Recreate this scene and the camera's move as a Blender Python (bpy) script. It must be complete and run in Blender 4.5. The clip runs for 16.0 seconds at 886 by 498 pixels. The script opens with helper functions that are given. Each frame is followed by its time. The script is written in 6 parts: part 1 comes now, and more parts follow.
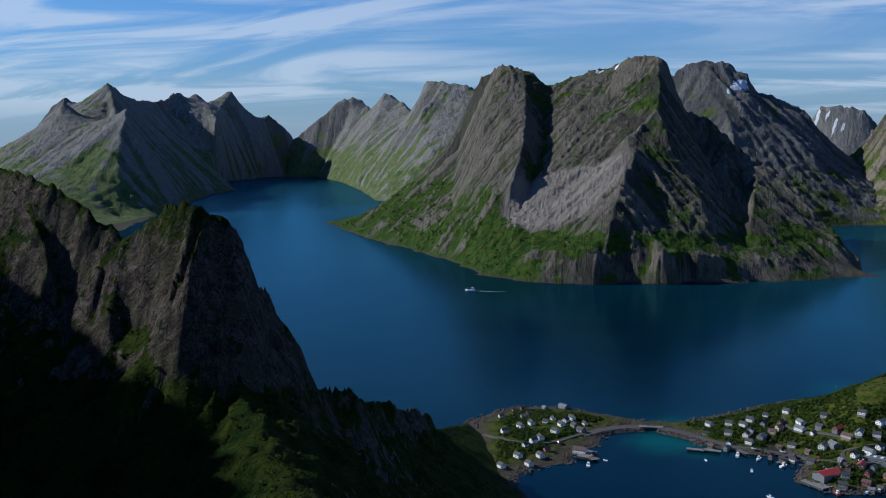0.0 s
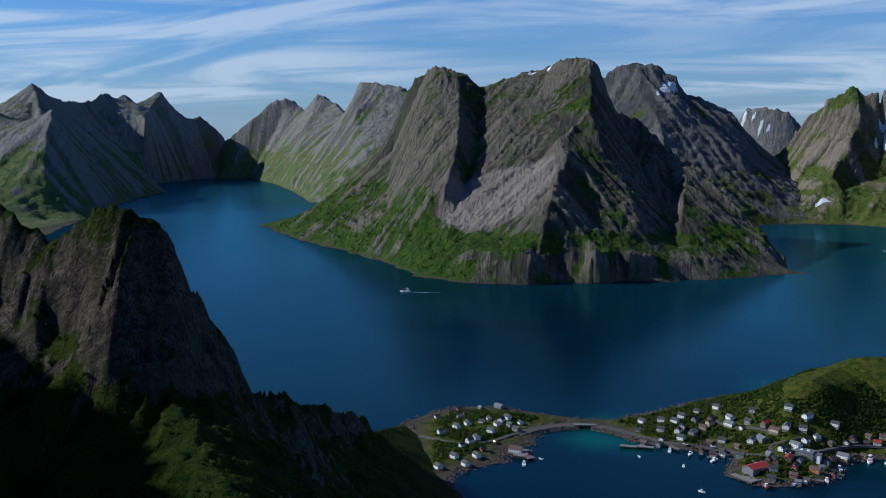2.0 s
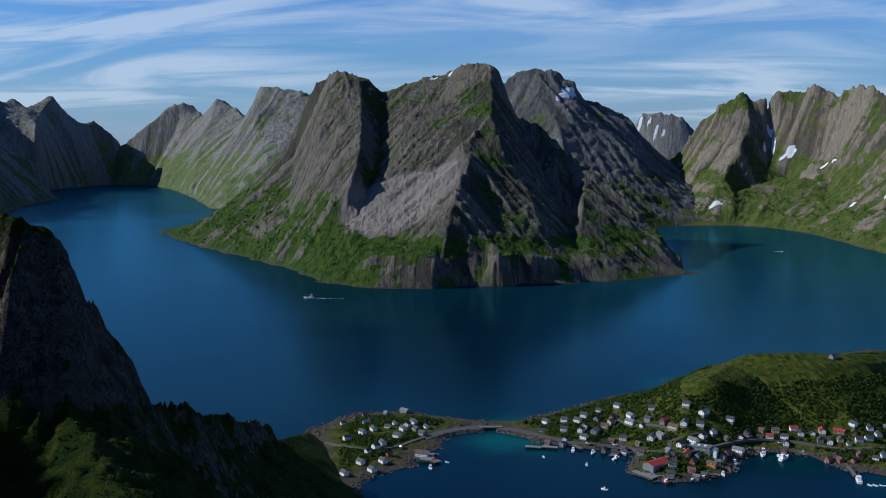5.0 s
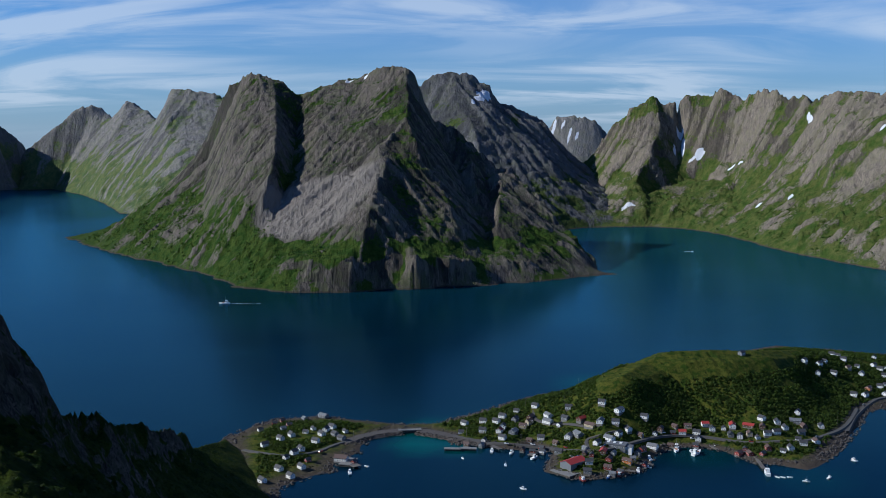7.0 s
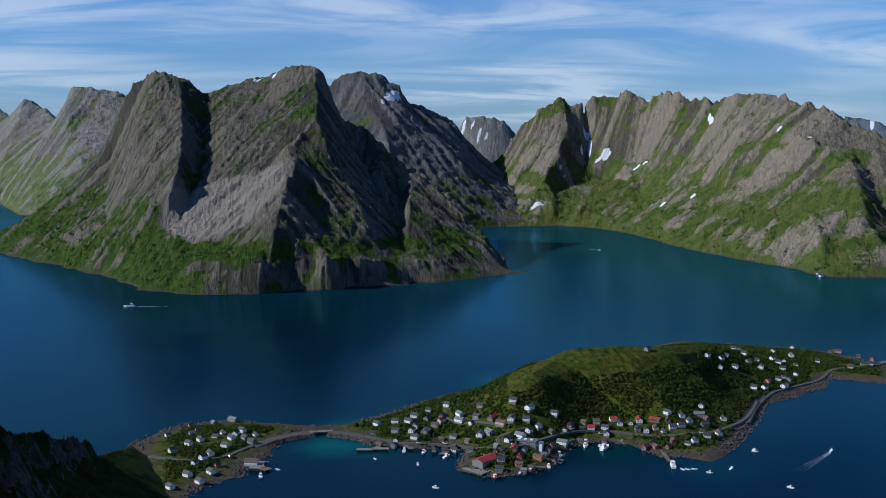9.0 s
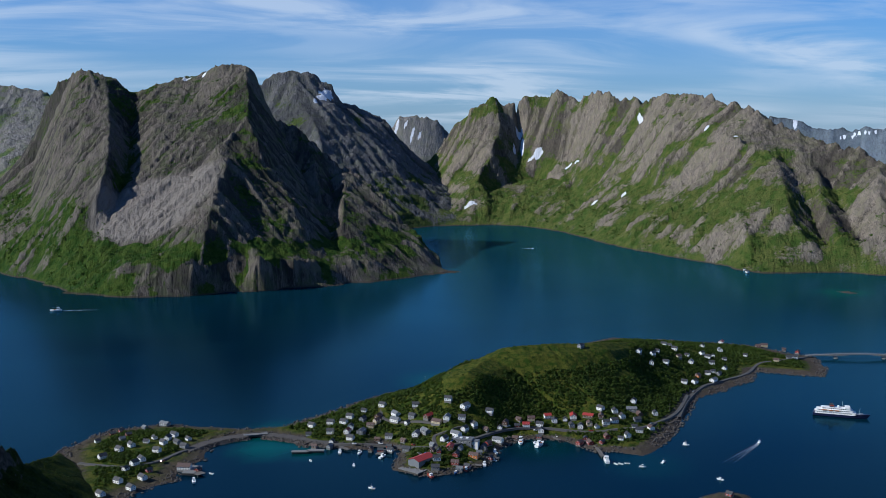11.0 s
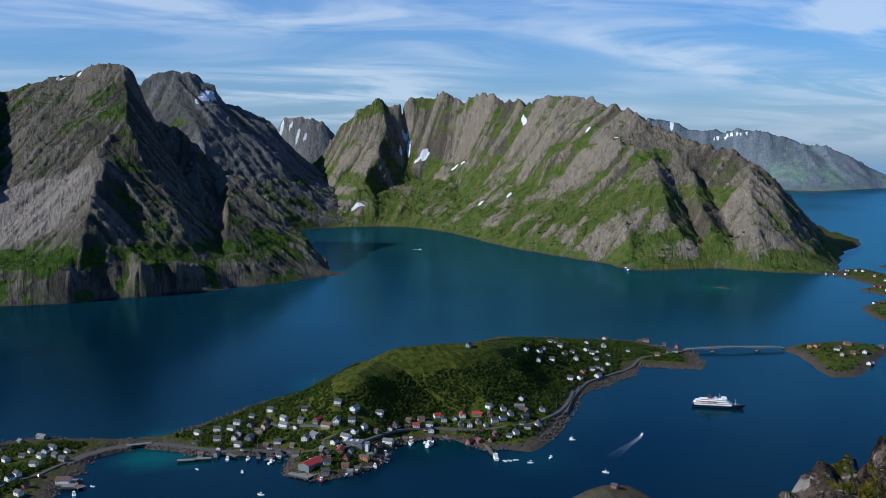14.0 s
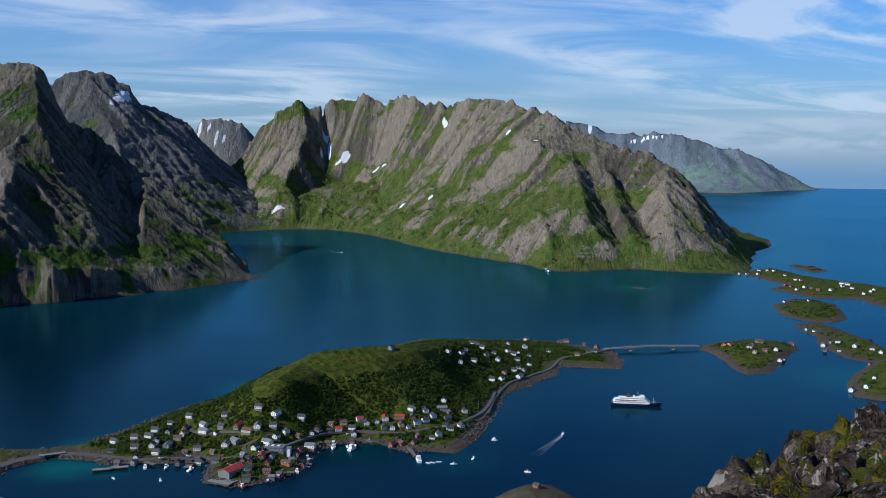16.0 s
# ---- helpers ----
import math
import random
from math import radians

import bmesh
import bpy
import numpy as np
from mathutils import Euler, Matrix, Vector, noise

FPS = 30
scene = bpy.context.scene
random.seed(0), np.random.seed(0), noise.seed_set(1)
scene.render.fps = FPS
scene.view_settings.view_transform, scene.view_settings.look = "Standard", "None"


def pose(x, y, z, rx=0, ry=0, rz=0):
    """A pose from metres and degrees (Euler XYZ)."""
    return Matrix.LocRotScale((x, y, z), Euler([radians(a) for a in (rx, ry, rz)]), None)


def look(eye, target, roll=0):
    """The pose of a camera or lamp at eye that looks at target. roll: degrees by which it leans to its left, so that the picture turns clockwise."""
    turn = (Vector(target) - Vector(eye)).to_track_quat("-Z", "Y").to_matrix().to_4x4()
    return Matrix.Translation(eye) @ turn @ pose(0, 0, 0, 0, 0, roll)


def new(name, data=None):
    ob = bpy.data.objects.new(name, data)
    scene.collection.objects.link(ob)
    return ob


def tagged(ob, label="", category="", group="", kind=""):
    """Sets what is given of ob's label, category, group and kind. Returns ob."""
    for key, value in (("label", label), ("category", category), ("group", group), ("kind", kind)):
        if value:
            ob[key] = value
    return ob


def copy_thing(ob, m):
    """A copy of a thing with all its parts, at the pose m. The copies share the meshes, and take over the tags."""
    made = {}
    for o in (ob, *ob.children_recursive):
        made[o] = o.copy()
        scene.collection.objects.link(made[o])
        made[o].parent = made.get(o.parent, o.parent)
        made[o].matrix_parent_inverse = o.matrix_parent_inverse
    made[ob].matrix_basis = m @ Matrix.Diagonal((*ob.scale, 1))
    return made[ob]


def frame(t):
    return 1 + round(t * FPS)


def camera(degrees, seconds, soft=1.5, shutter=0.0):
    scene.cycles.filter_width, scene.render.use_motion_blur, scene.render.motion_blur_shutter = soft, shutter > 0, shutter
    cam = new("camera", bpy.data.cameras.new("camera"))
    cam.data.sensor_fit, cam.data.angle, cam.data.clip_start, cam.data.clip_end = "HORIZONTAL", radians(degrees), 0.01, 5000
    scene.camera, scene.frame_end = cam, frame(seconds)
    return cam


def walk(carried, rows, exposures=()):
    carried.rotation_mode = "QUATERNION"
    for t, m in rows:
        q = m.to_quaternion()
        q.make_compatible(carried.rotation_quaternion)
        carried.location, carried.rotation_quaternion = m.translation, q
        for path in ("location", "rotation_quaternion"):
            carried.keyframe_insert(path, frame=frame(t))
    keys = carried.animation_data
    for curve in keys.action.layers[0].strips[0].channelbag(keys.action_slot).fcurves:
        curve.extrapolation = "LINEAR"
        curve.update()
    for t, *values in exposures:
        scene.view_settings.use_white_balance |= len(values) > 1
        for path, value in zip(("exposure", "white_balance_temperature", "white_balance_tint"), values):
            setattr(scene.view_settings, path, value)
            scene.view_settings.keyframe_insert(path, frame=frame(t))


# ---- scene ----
# ---------------------------------------------------------------- camera: a level pan from one spot on the ridge
EYE = 200.0
cam = camera(47.98, 16.0, soft=0.65)
ROWS = [  # seconds, yaw, pitch, roll
    (0.0, -0.00, -6.60, 0.00),
    (0.5, -0.98, -6.62, 0.02),
    (1.0, -1.94, -6.61, 0.03),
    (1.5, -2.87, -6.57, 0.03),
    (2.0, -3.77, -6.53, 0.02),
    (2.5, -4.65, -6.47, 0.02),
    (3.0, -5.52, -6.42, 0.02),
    (3.5, -6.36, -6.38, 0.04),
    (4.0, -7.22, -6.34, 0.04),
    (6.5, -12.97, -6.14, 0.17),
    (7.0, -14.13, -6.10, 0.15),
    (7.5, -15.35, -6.07, 0.10),
    (8.0, -16.66, -6.06, 0.02),
    (8.5, -18.00, -6.09, 0.02),
    (9.0, -19.27, -6.11, 0.02),
    (11.5, -24.02, -6.16, 0.11),
    (12.0, -25.06, -6.18, 0.10),
    (12.5, -26.17, -6.18, 0.16),
    (13.0, -27.29, -6.18, 0.16),
    (13.5, -28.41, -6.14, 0.16),
    (14.0, -29.58, -6.08, 0.18),
    (14.5, -30.75, -6.02, 0.15),
    (15.0, -31.91, -5.97, 0.12),
    (15.5, -33.03, -5.94, 0.06),
    (16.0, -34.09, -5.95, 0.02),
]
walk(cam, [(t, pose(0, 0, EYE, 90 + pitch, roll, yaw)) for t, yaw, pitch, roll in ROWS],
     exposures=[(0.0, 0.0, 5750, 8), (4.0, 0.02, 5750, 8), (9.0, 0.08, 5800, 8), (16.0, 0.20, 5850, 8)])

# ---------------------------------------------------------------- sun, sky, exposure
SUN_AZ, SUN_EL = -79.0, 33.0          # degrees to the right of +y, degrees up
scene.view_settings.exposure = 0.0


def sun_way():
    a, e = radians(SUN_AZ), radians(SUN_EL)
    return Vector((math.sin(a) * math.cos(e), math.cos(a) * math.cos(e), math.sin(e)))


sun = new("sun", bpy.data.lights.new("sun", "SUN"))
sun.data.energy, sun.data.angle, sun.data.color = 5.0, radians(0.53), (1.0, 0.95, 0.87)
sun.matrix_world = look(sun_way() * 3000, (0, 0, 0))
sun["kind"] = "structure"


def make_world():
    world = bpy.data.worlds.new("sky")
    scene.world = world
    world.use_nodes = True
    nt = world.node_tree
    nt.nodes.clear()
    N, L = nt.nodes.new, nt.links.new
    out, bg = N("ShaderNodeOutputWorld"), N("ShaderNodeBackground")
    sky = N("ShaderNodeTexSky")
    sky.sky_type, sky.sun_disc = "NISHITA", False
    sky.sun_elevation, sky.sun_rotation = radians(SUN_EL), radians(SUN_AZ)
    sky.air_density, sky.dust_density, sky.ozone_density = 1.0, 0.3, 2.0
    # cirrus: streaks laid out on a high flat layer
    co, sep = N("ShaderNodeTexCoord"), N("ShaderNodeSeparateXYZ")
    L(co.outputs["Generated"], sep.inputs[0])

    def m(op, a, b=0.0, c=0.0):
        n = N("ShaderNodeMath")
        n.operation = op
        for i, v in enumerate((a, b, c)):
            if isinstance(v, (int, float)):
                n.inputs[i].default_value = v
            else:
                L(v, n.inputs[i])
        return n.outputs[0]
    up = m("MAXIMUM", sep.outputs["Z"], 0.0)
    den = m("ADD", up, 0.14)
    u, v = m("DIVIDE", sep.outputs["X"], den), m("DIVIDE", sep.outputs["Y"], den)
    vec = N("ShaderNodeCombineXYZ")
    L(m("MULTIPLY_ADD", u, 1.0, m("MULTIPLY", v, -0.22)), vec.inputs[0])
    L(m("MULTIPLY_ADD", v, 2.1, m("MULTIPLY", u, 0.62)), vec.inputs[1])
    vec.inputs[2].default_value = 3.7

    def noise_tex(scale, detail, rough, warp):
        n = N("ShaderNodeTexNoise")
        n.inputs["Scale"].default_value, n.inputs["Detail"].default_value = scale, detail
        n.inputs["Roughness"].default_value, n.inputs["Distortion"].default_value = rough, warp
        L(vec.outputs[0], n.inputs["Vector"])
        return n.outputs["Fac"]

    def ramp(fac, lo, hi):
        r = N("ShaderNodeMapRange")
        r.interpolation_type = "SMOOTHSTEP"
        r.inputs["From Min"].default_value, r.inputs["From Max"].default_value = lo, hi
        L(fac, r.inputs["Value"])
        return r.outputs[0]
    big = ramp(noise_tex(0.26, 3.0, 0.5, 0.3), 0.38, 0.58)
    streak = ramp(noise_tex(0.72, 9.0, 0.56, 1.1), 0.38, 0.66)
    veil = ramp(noise_tex(0.35, 5.0, 0.55, 1.2), 0.45, 0.75)
    cloud = m("MINIMUM", m("ADD", m("MULTIPLY", big, m("MULTIPLY", streak, 1.5)), m("MULTIPLY", veil, 0.14)), 1.0)
    cloud = m("MULTIPLY", m("MULTIPLY", cloud, ramp(up, 0.55, 0.25)), ramp(sep.outputs["Z"], -0.002, 0.035))
    # a pale band low over the horizon
    low = m("POWER", m("SUBTRACT", 1.0, m("MINIMUM", m("MULTIPLY", up, 5.0), 1.0)), 2.0)
    mix0, mix = N("ShaderNodeMix"), N("ShaderNodeMix")
    mix0.data_type = mix.data_type = "RGBA"
    tint = N("ShaderNodeMix")
    tint.data_type, tint.blend_type = "RGBA", "MULTIPLY"
    tint.inputs["Factor"].default_value = 1.0
    L(sky.outputs[0], tint.inputs["A"])
    tint.inputs["B"].default_value = (0.44, 0.84, 1.42, 1)
    L(tint.outputs["Result"], mix0.inputs["A"])
    mix0.inputs["B"].default_value = (4.0, 5.0, 6.3, 1)
    L(m("MULTIPLY", low, 0.75), mix0.inputs["Factor"])
    L(mix0.outputs["Result"], mix.inputs["A"])
    mix.inputs["B"].default_value = (8.6, 9.3, 10.2, 1)
    L(m("MULTIPLY", cloud, 0.57), mix.inputs["Factor"])
    # low cloud bank over the far coast, and the hazy open sea beyond it
    bank_vec = N("ShaderNodeCombineXYZ")
    L(m("MULTIPLY", m("ARCTAN2", sep.outputs["X"], sep.outputs["Y"]), 9.0), bank_vec.inputs[0])
    L(m("MULTIPLY", sep.outputs["Z"], 38.0), bank_vec.inputs[1])
    puff = N("ShaderNodeTexNoise")
    puff.inputs["Scale"].default_value, puff.inputs["Detail"].default_value = 1.6, 6.0
    L(bank_vec.outputs[0], puff.inputs["Vector"])
    east = ramp(m("ARCTAN2", sep.outputs["X"], sep.outputs["Y"]), 0.72, 0.92)
    level = m("MULTIPLY", ramp(sep.outputs["Z"], -0.015, 0.004), ramp(sep.outputs["Z"], 0.036, 0.012))
    bank = m("MULTIPLY", m("MULTIPLY", east, level), ramp(puff.outputs["Fac"], 0.38, 0.58))
    mix2, mix3 = N("ShaderNodeMix"), N("ShaderNodeMix")
    mix2.data_type = mix3.data_type = "RGBA"
    L(mix.outputs["Result"], mix2.inputs["A"])
    mix2.inputs["B"].default_value = (5.6, 6.6, 7.8, 1)
    L(m("MULTIPLY", bank, 0.8), mix2.inputs["Factor"])
    L(mix2.outputs["Result"], mix3.inputs["A"])
    mix3.inputs["B"].default_value = (2.2, 3.9, 6.2, 1)
    L(ramp(sep.outputs["Z"], -0.006, -0.034), mix3.inputs["Factor"])
    L(mix3.outputs["Result"], bg.inputs["Color"])
    bg.inputs["Strength"].default_value = 0.072
    L(bg.outputs[0], out.inputs[0])


make_world()

# ---------------------------------------------------------------- materials
def material(name, rough=0.8, color=(0.5, 0.5, 0.5), metal=0.0):
    mat = bpy.data.materials.new(name)
    mat.use_nodes = True
    p = mat.node_tree.nodes["Principled BSDF"]
    p.inputs["Roughness"].default_value, p.inputs["Metallic"].default_value = rough, metal
    p.inputs["Base Color"].default_value = (*color, 1)
    return mat, mat.node_tree, p


class Nodes:
    """Short ways to write a node tree."""

    def __init__(self, nt):
        self.nt = nt

    def node(self, kind, **sets):
        n = self.nt.nodes.new("ShaderNode" + kind)
        for k, v in sets.items():
            if k == "operation":
                n.operation = v
            elif k == "data_type":
                n.data_type = v
            elif k == "blend_type":
                n.blend_type = v
        return n

    def put(self, socket, v):
        if isinstance(v, bpy.types.NodeSocket):
            self.nt.links.new(v, socket)
        elif isinstance(v, tuple) and len(v) == 3 and socket.type == "RGBA":
            socket.default_value = (*v, 1)
        else:
            socket.default_value = v

    def math(self, op, a, b=0.0, c=0.0):
        n = self.node("Math", operation=op)
        for i, v in enumerate((a, b, c)):
            self.put(n.inputs[i], v)
        return n.outputs[0]

    def place(self, sx=1.0, sy=1.0, sz=1.0, local=False):
        """World (or object) position, scaled."""
        v = self.node("VectorMath", operation="MULTIPLY")
        src = self.node("TexCoord").outputs["Object"] if local else self.node("NewGeometry").outputs["Position"]
        self.put(v.inputs[0], src)
        v.inputs[1].default_value = (sx, sy, sz)
        return v.outputs[0]

    def noise(self, vec, scale, detail=4.0, rough=0.55, warp=0.0):
        n = self.node("TexNoise")
        self.put(n.inputs["Vector"], vec)
        for k, v in (("Scale", scale), ("Detail", detail), ("Roughness", rough), ("Distortion", warp)):
            n.inputs[k].default_value = v
        return n.outputs["Fac"]

    def step(self, v, lo, hi, a=0.0, b=1.0):
        n = self.node("MapRange")
        n.interpolation_type = "SMOOTHSTEP"
        self.put(n.inputs["Value"], v)
        for k, x in (("From Min", lo), ("From Max", hi), ("To Min", a), ("To Max", b)):
            n.inputs[k].default_value = x
        return n.outputs[0]

    def mix(self, fac, a, b, blend="MIX"):
        n = self.node("Mix", data_type="RGBA", blend_type=blend)
        self.put(n.inputs["Factor"], fac)
        self.put(n.inputs["A"], a)
        self.put(n.inputs["B"], b)
        return n.outputs["Result"]

    def attr(self, name):
        n = self.node("Attribute")
        n.attribute_name = name
        return n.outputs["Fac"]

    def bump(self, height, strength, distance, normal=None):
        n = self.node("Bump")
        self.put(n.inputs["Height"], height)
        n.inputs["Strength"].default_value, n.inputs["Distance"].default_value = strength, distance
        if normal is not None:
            self.put(n.inputs["Normal"], normal)
        return n.outputs["Normal"]


def terrain_material(name, rock_a, rock_b, grass_a, grass_b, grain=1.0, bump=1.0, moss=0.7, stretch=0.28, fall=None, ribs=0.8):
    """Bare rock with cracks and streaks; turf, heath and scrub where the attribute veg says so; old snow where snow says so."""
    mat, nt, p = material(name, 0.92)
    p.inputs["Specular IOR Level"].default_value = 0.05
    n = Nodes(nt)
    pos, tall = n.place(), n.place(1, 1, stretch)
    crack_at = n.place(1, 1, stretch * 0.6)
    if fall is not None:  # the faces drop towards this bearing: draw the streaks out along it
        c, s = math.cos(radians(fall)), math.sin(radians(fall))
        across, along = (n.node("VectorMath", operation="DOT_PRODUCT") for _ in range(2))
        n.put(across.inputs[0], pos)
        n.put(along.inputs[0], pos)
        across.inputs[1].default_value, along.inputs[1].default_value = (c, -s, 0), (s * stretch, c * stretch, 0.8 * stretch)
        line = n.node("CombineXYZ")
        n.put(line.inputs[0], across.outputs["Value"])
        n.put(line.inputs[1], along.outputs["Value"])
        tall = crack_at = line.outputs[0]
    coarse = n.noise(pos, 0.018 / grain, 5, 0.6)
    streak = n.noise(tall, 0.10 / grain, 7, 0.65, 0.6)
    fine = n.noise(pos, 0.55 / grain, 6, 0.7)
    rock = n.mix(n.step(streak, 0.34, 0.66), rock_b, rock_a)
    rock = n.mix(n.step(coarse, 0.40, 0.64, 0.0, 0.6), rock, tuple(c * 0.72 for c in rock_a))
    rock = n.mix(n.step(fine, 0.32, 0.52, 0.8, 0.0), rock, tuple(c * 0.35 for c in rock_b))
    # fissures run down the fall line; lichen and thin moss tint the faces
    split = n.math("ABSOLUTE", n.math("SUBTRACT", n.noise(crack_at, 0.16 / grain, 6, 0.62, 0.9), 0.5))
    rock = n.mix(n.step(split, 0.0, 0.045, 0.85, 0.0), rock, tuple(c * 0.30 for c in rock_b))
    tint = n.step(n.noise(pos, 0.034 / grain, 6, 0.68, 0.5), 0.42, 0.68, 0.0, moss)
    rock = n.mix(tint, rock, tuple(0.55 * a + 0.30 * b for a, b in zip(grass_b, rock_a)))
    # relief shading put into the colour: runnels darker, ribs lighter
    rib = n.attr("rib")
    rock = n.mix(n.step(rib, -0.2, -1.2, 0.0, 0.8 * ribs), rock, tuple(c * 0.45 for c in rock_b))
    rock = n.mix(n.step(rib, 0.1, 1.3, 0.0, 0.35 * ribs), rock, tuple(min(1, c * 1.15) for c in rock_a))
    pale = n.attr("pale")
    rock = n.mix(n.math("MULTIPLY", pale, n.step(streak, 0.25, 0.6, 0.55, 1.0)), rock, (0.200, 0.175, 0.150))
    green = n.mix(n.step(n.noise(pos, 0.05 / grain, 6, 0.6), 0.36, 0.62), grass_a, grass_b)
    green = n.mix(n.step(n.noise(pos, 0.35 / grain, 5, 0.7), 0.35, 0.52, 0.75, 0.0), green, tuple(c * 0.45 for c in grass_a))
    ragged = n.math("ADD", n.attr("veg"), n.math("MULTIPLY", n.math("SUBTRACT", n.noise(pos, 0.13 / grain, 7, 0.68), 0.5), 1.1))
    v = n.step(ragged, 0.38, 0.60)
    colour = n.mix(v, rock, green)
    z = n.node("SeparateXYZ")
    n.put(z.inputs[0], pos)
    wet = n.math("ADD", z.outputs["Z"], n.math("MULTIPLY", fine, -2.0))
    colour = n.mix(n.step(wet, 0.2, 1.4, 0.85, 0.0), colour, (0.06, 0.048, 0.038))
    snow = n.step(n.math("ADD", n.attr("snow"), n.math("MULTIPLY", n.math("SUBTRACT", n.noise(pos, 0.09 / grain, 5, 0.6), 0.5), 1.2)), 0.45, 0.55)
    colour = n.mix(snow, colour, (0.6, 0.62, 0.66))
    n.put(p.inputs["Base Color"], colour)
    hgt = n.math("ADD", n.math("MULTIPLY", streak, 5.0 * grain), n.math("MULTIPLY", fine, 1.6 * grain))
    n.put(p.inputs["Normal"], n.bump(hgt, 1.0, 1.6 * bump))
    return mat


# near turf's green set darker, to carry the shade on its slope
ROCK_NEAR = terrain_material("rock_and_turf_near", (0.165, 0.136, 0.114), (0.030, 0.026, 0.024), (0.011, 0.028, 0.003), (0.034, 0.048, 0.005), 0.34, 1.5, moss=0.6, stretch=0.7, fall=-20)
ROCK_MAIN = terrain_material("rock_and_turf_main", (0.168, 0.142, 0.118), (0.060, 0.054, 0.050), (0.020, 0.048, 0.007), (0.050, 0.074, 0.013), 0.7, 1.1, moss=0.95, stretch=0.16, fall=12)
# far rock and turf lightened, dark streaks cooled: haze put into the colour
ROCK_FAR_HAZED = terrain_material("hazed_rock_and_turf_far", (0.255, 0.236, 0.217), (0.120, 0.121, 0.127), (0.062, 0.100, 0.038), (0.120, 0.138, 0.052), 1.0, moss=0.6, stretch=0.3, fall=0, ribs=0.5)
ROCK_DARK = terrain_material("rock_and_turf_dark", (0.165, 0.157, 0.153), (0.074, 0.077, 0.085), (0.036, 0.062, 0.016), (0.070, 0.086, 0.024), 0.9, moss=0.7, stretch=0.25, fall=18, ribs=0.6)
# blue-grey rock and blue-green turf: the coast's haze is put into the colour
ROCK_COAST_HAZED = terrain_material("hazed_rock_and_turf_coast", (0.165, 0.190, 0.218), (0.115, 0.142, 0.175), (0.105, 0.168, 0.145), (0.145, 0.195, 0.165), 1.6, 0.35, moss=0.3, stretch=0.3, fall=45, ribs=0.4)
ROCK_EAST = terrain_material("rock_and_turf_east", (0.245, 0.206, 0.164), (0.090, 0.078, 0.066), (0.042, 0.074, 0.014), (0.092, 0.104, 0.028), 0.8, 1.1, moss=0.75, stretch=0.2, fall=36)
TURF_LOW = terrain_material("turf_and_shore_rock", (0.095, 0.078, 0.066), (0.045, 0.038, 0.033), (0.020, 0.040, 0.005), (0.070, 0.072, 0.012), 0.25, 0.4)


def water_material():
    """Deep water: a dark body, lightened with distance for haze, under a blue-tinted sheen that grows towards grazing
    angles.
    """
    mat, nt, p = material("sea_water", 0.9, (0.002, 0.012, 0.024))
    n = Nodes(nt)
    p.inputs["Specular IOR Level"].default_value = 0.0
    pos = n.place()
    # distance haze put into the colour: the body lightens along this bearing
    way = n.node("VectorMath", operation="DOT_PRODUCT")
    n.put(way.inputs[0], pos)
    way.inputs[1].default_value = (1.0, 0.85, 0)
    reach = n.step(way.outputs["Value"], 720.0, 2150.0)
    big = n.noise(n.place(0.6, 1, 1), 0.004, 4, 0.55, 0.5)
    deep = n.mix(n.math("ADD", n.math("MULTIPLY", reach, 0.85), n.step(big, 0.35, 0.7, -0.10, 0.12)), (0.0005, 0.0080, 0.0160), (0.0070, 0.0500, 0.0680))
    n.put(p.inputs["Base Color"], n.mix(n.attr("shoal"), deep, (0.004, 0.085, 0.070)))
    waves = n.bump(n.noise(pos, 0.30, 5, 0.6), 0.16, 0.5)
    gloss, rim, both = n.node("BsdfGlossy"), n.node("Fresnel"), n.node("MixShader")
    gloss.inputs["Color"].default_value = (0.18, 0.47, 0.66, 1)
    n.put(gloss.inputs["Roughness"], n.step(n.noise(n.place(1, 0.5, 1), 0.003, 3, 0.5), 0.3, 0.7, 0.15, 0.21))
    n.put(gloss.inputs["Normal"], waves)
    rim.inputs["IOR"].default_value = 1.25
    n.put(both.inputs[0], rim.outputs[0])
    n.put(both.inputs[1], p.outputs[0])
    n.put(both.inputs[2], gloss.outputs[0])
    n.put(nt.nodes["Material Output"].inputs["Surface"], both.outputs[0])
    return mat


WATER = water_material()

# ---------------------------------------------------------------- terrain: ridges and shores, eroded by noise
PERM = np.random.RandomState(7).permutation(256)
PERM = np.concatenate([PERM, PERM, PERM])
PERM = PERM.astype(np.int32)
GRAD = np.random.RandomState(8).normal(size=(256, 3))
GRAD /= np.linalg.norm(GRAD, axis=1)[:, None]
GX, GY, GZ = (np.ascontiguousarray(GRAD[:, k]) for k in range(3))


PAIR = PERM[PERM[:257][:, None] + np.arange(257)[None, :]].astype(np.int32)
GX, GY, GZ = (g.astype(np.float32) for g in (GX, GY, GZ))


def gnoise(x, y, z):
    """Gradient noise, about -1 to 1, of arrays."""
    cell, into, ease = [], [], []
    for c in (x, y, z):
        low = np.floor(c)
        f = (c - low).astype(np.float32)
        cell.append(low.astype(np.int32) & 255)
        into.append(f)
        ease.append(f * f * f * (f * (f * 6 - 15) + 10))
    total = 0.0
    for i in (0, 1):
        for j in (0, 1):
            q = PAIR[cell[0] + i, cell[1] + j]
            w = (ease[0] if i else 1 - ease[0]) * (ease[1] if j else 1 - ease[1])
            for k in (0, 1):
                g = PERM[q + cell[2] + k]
                total = total + w * (ease[2] if k else 1 - ease[2]) * (GX[g] * (into[0] - i) + GY[g] * (into[1] - j) + GZ[g] * (into[2] - k))
    return np.asarray(total, float) * 1.6


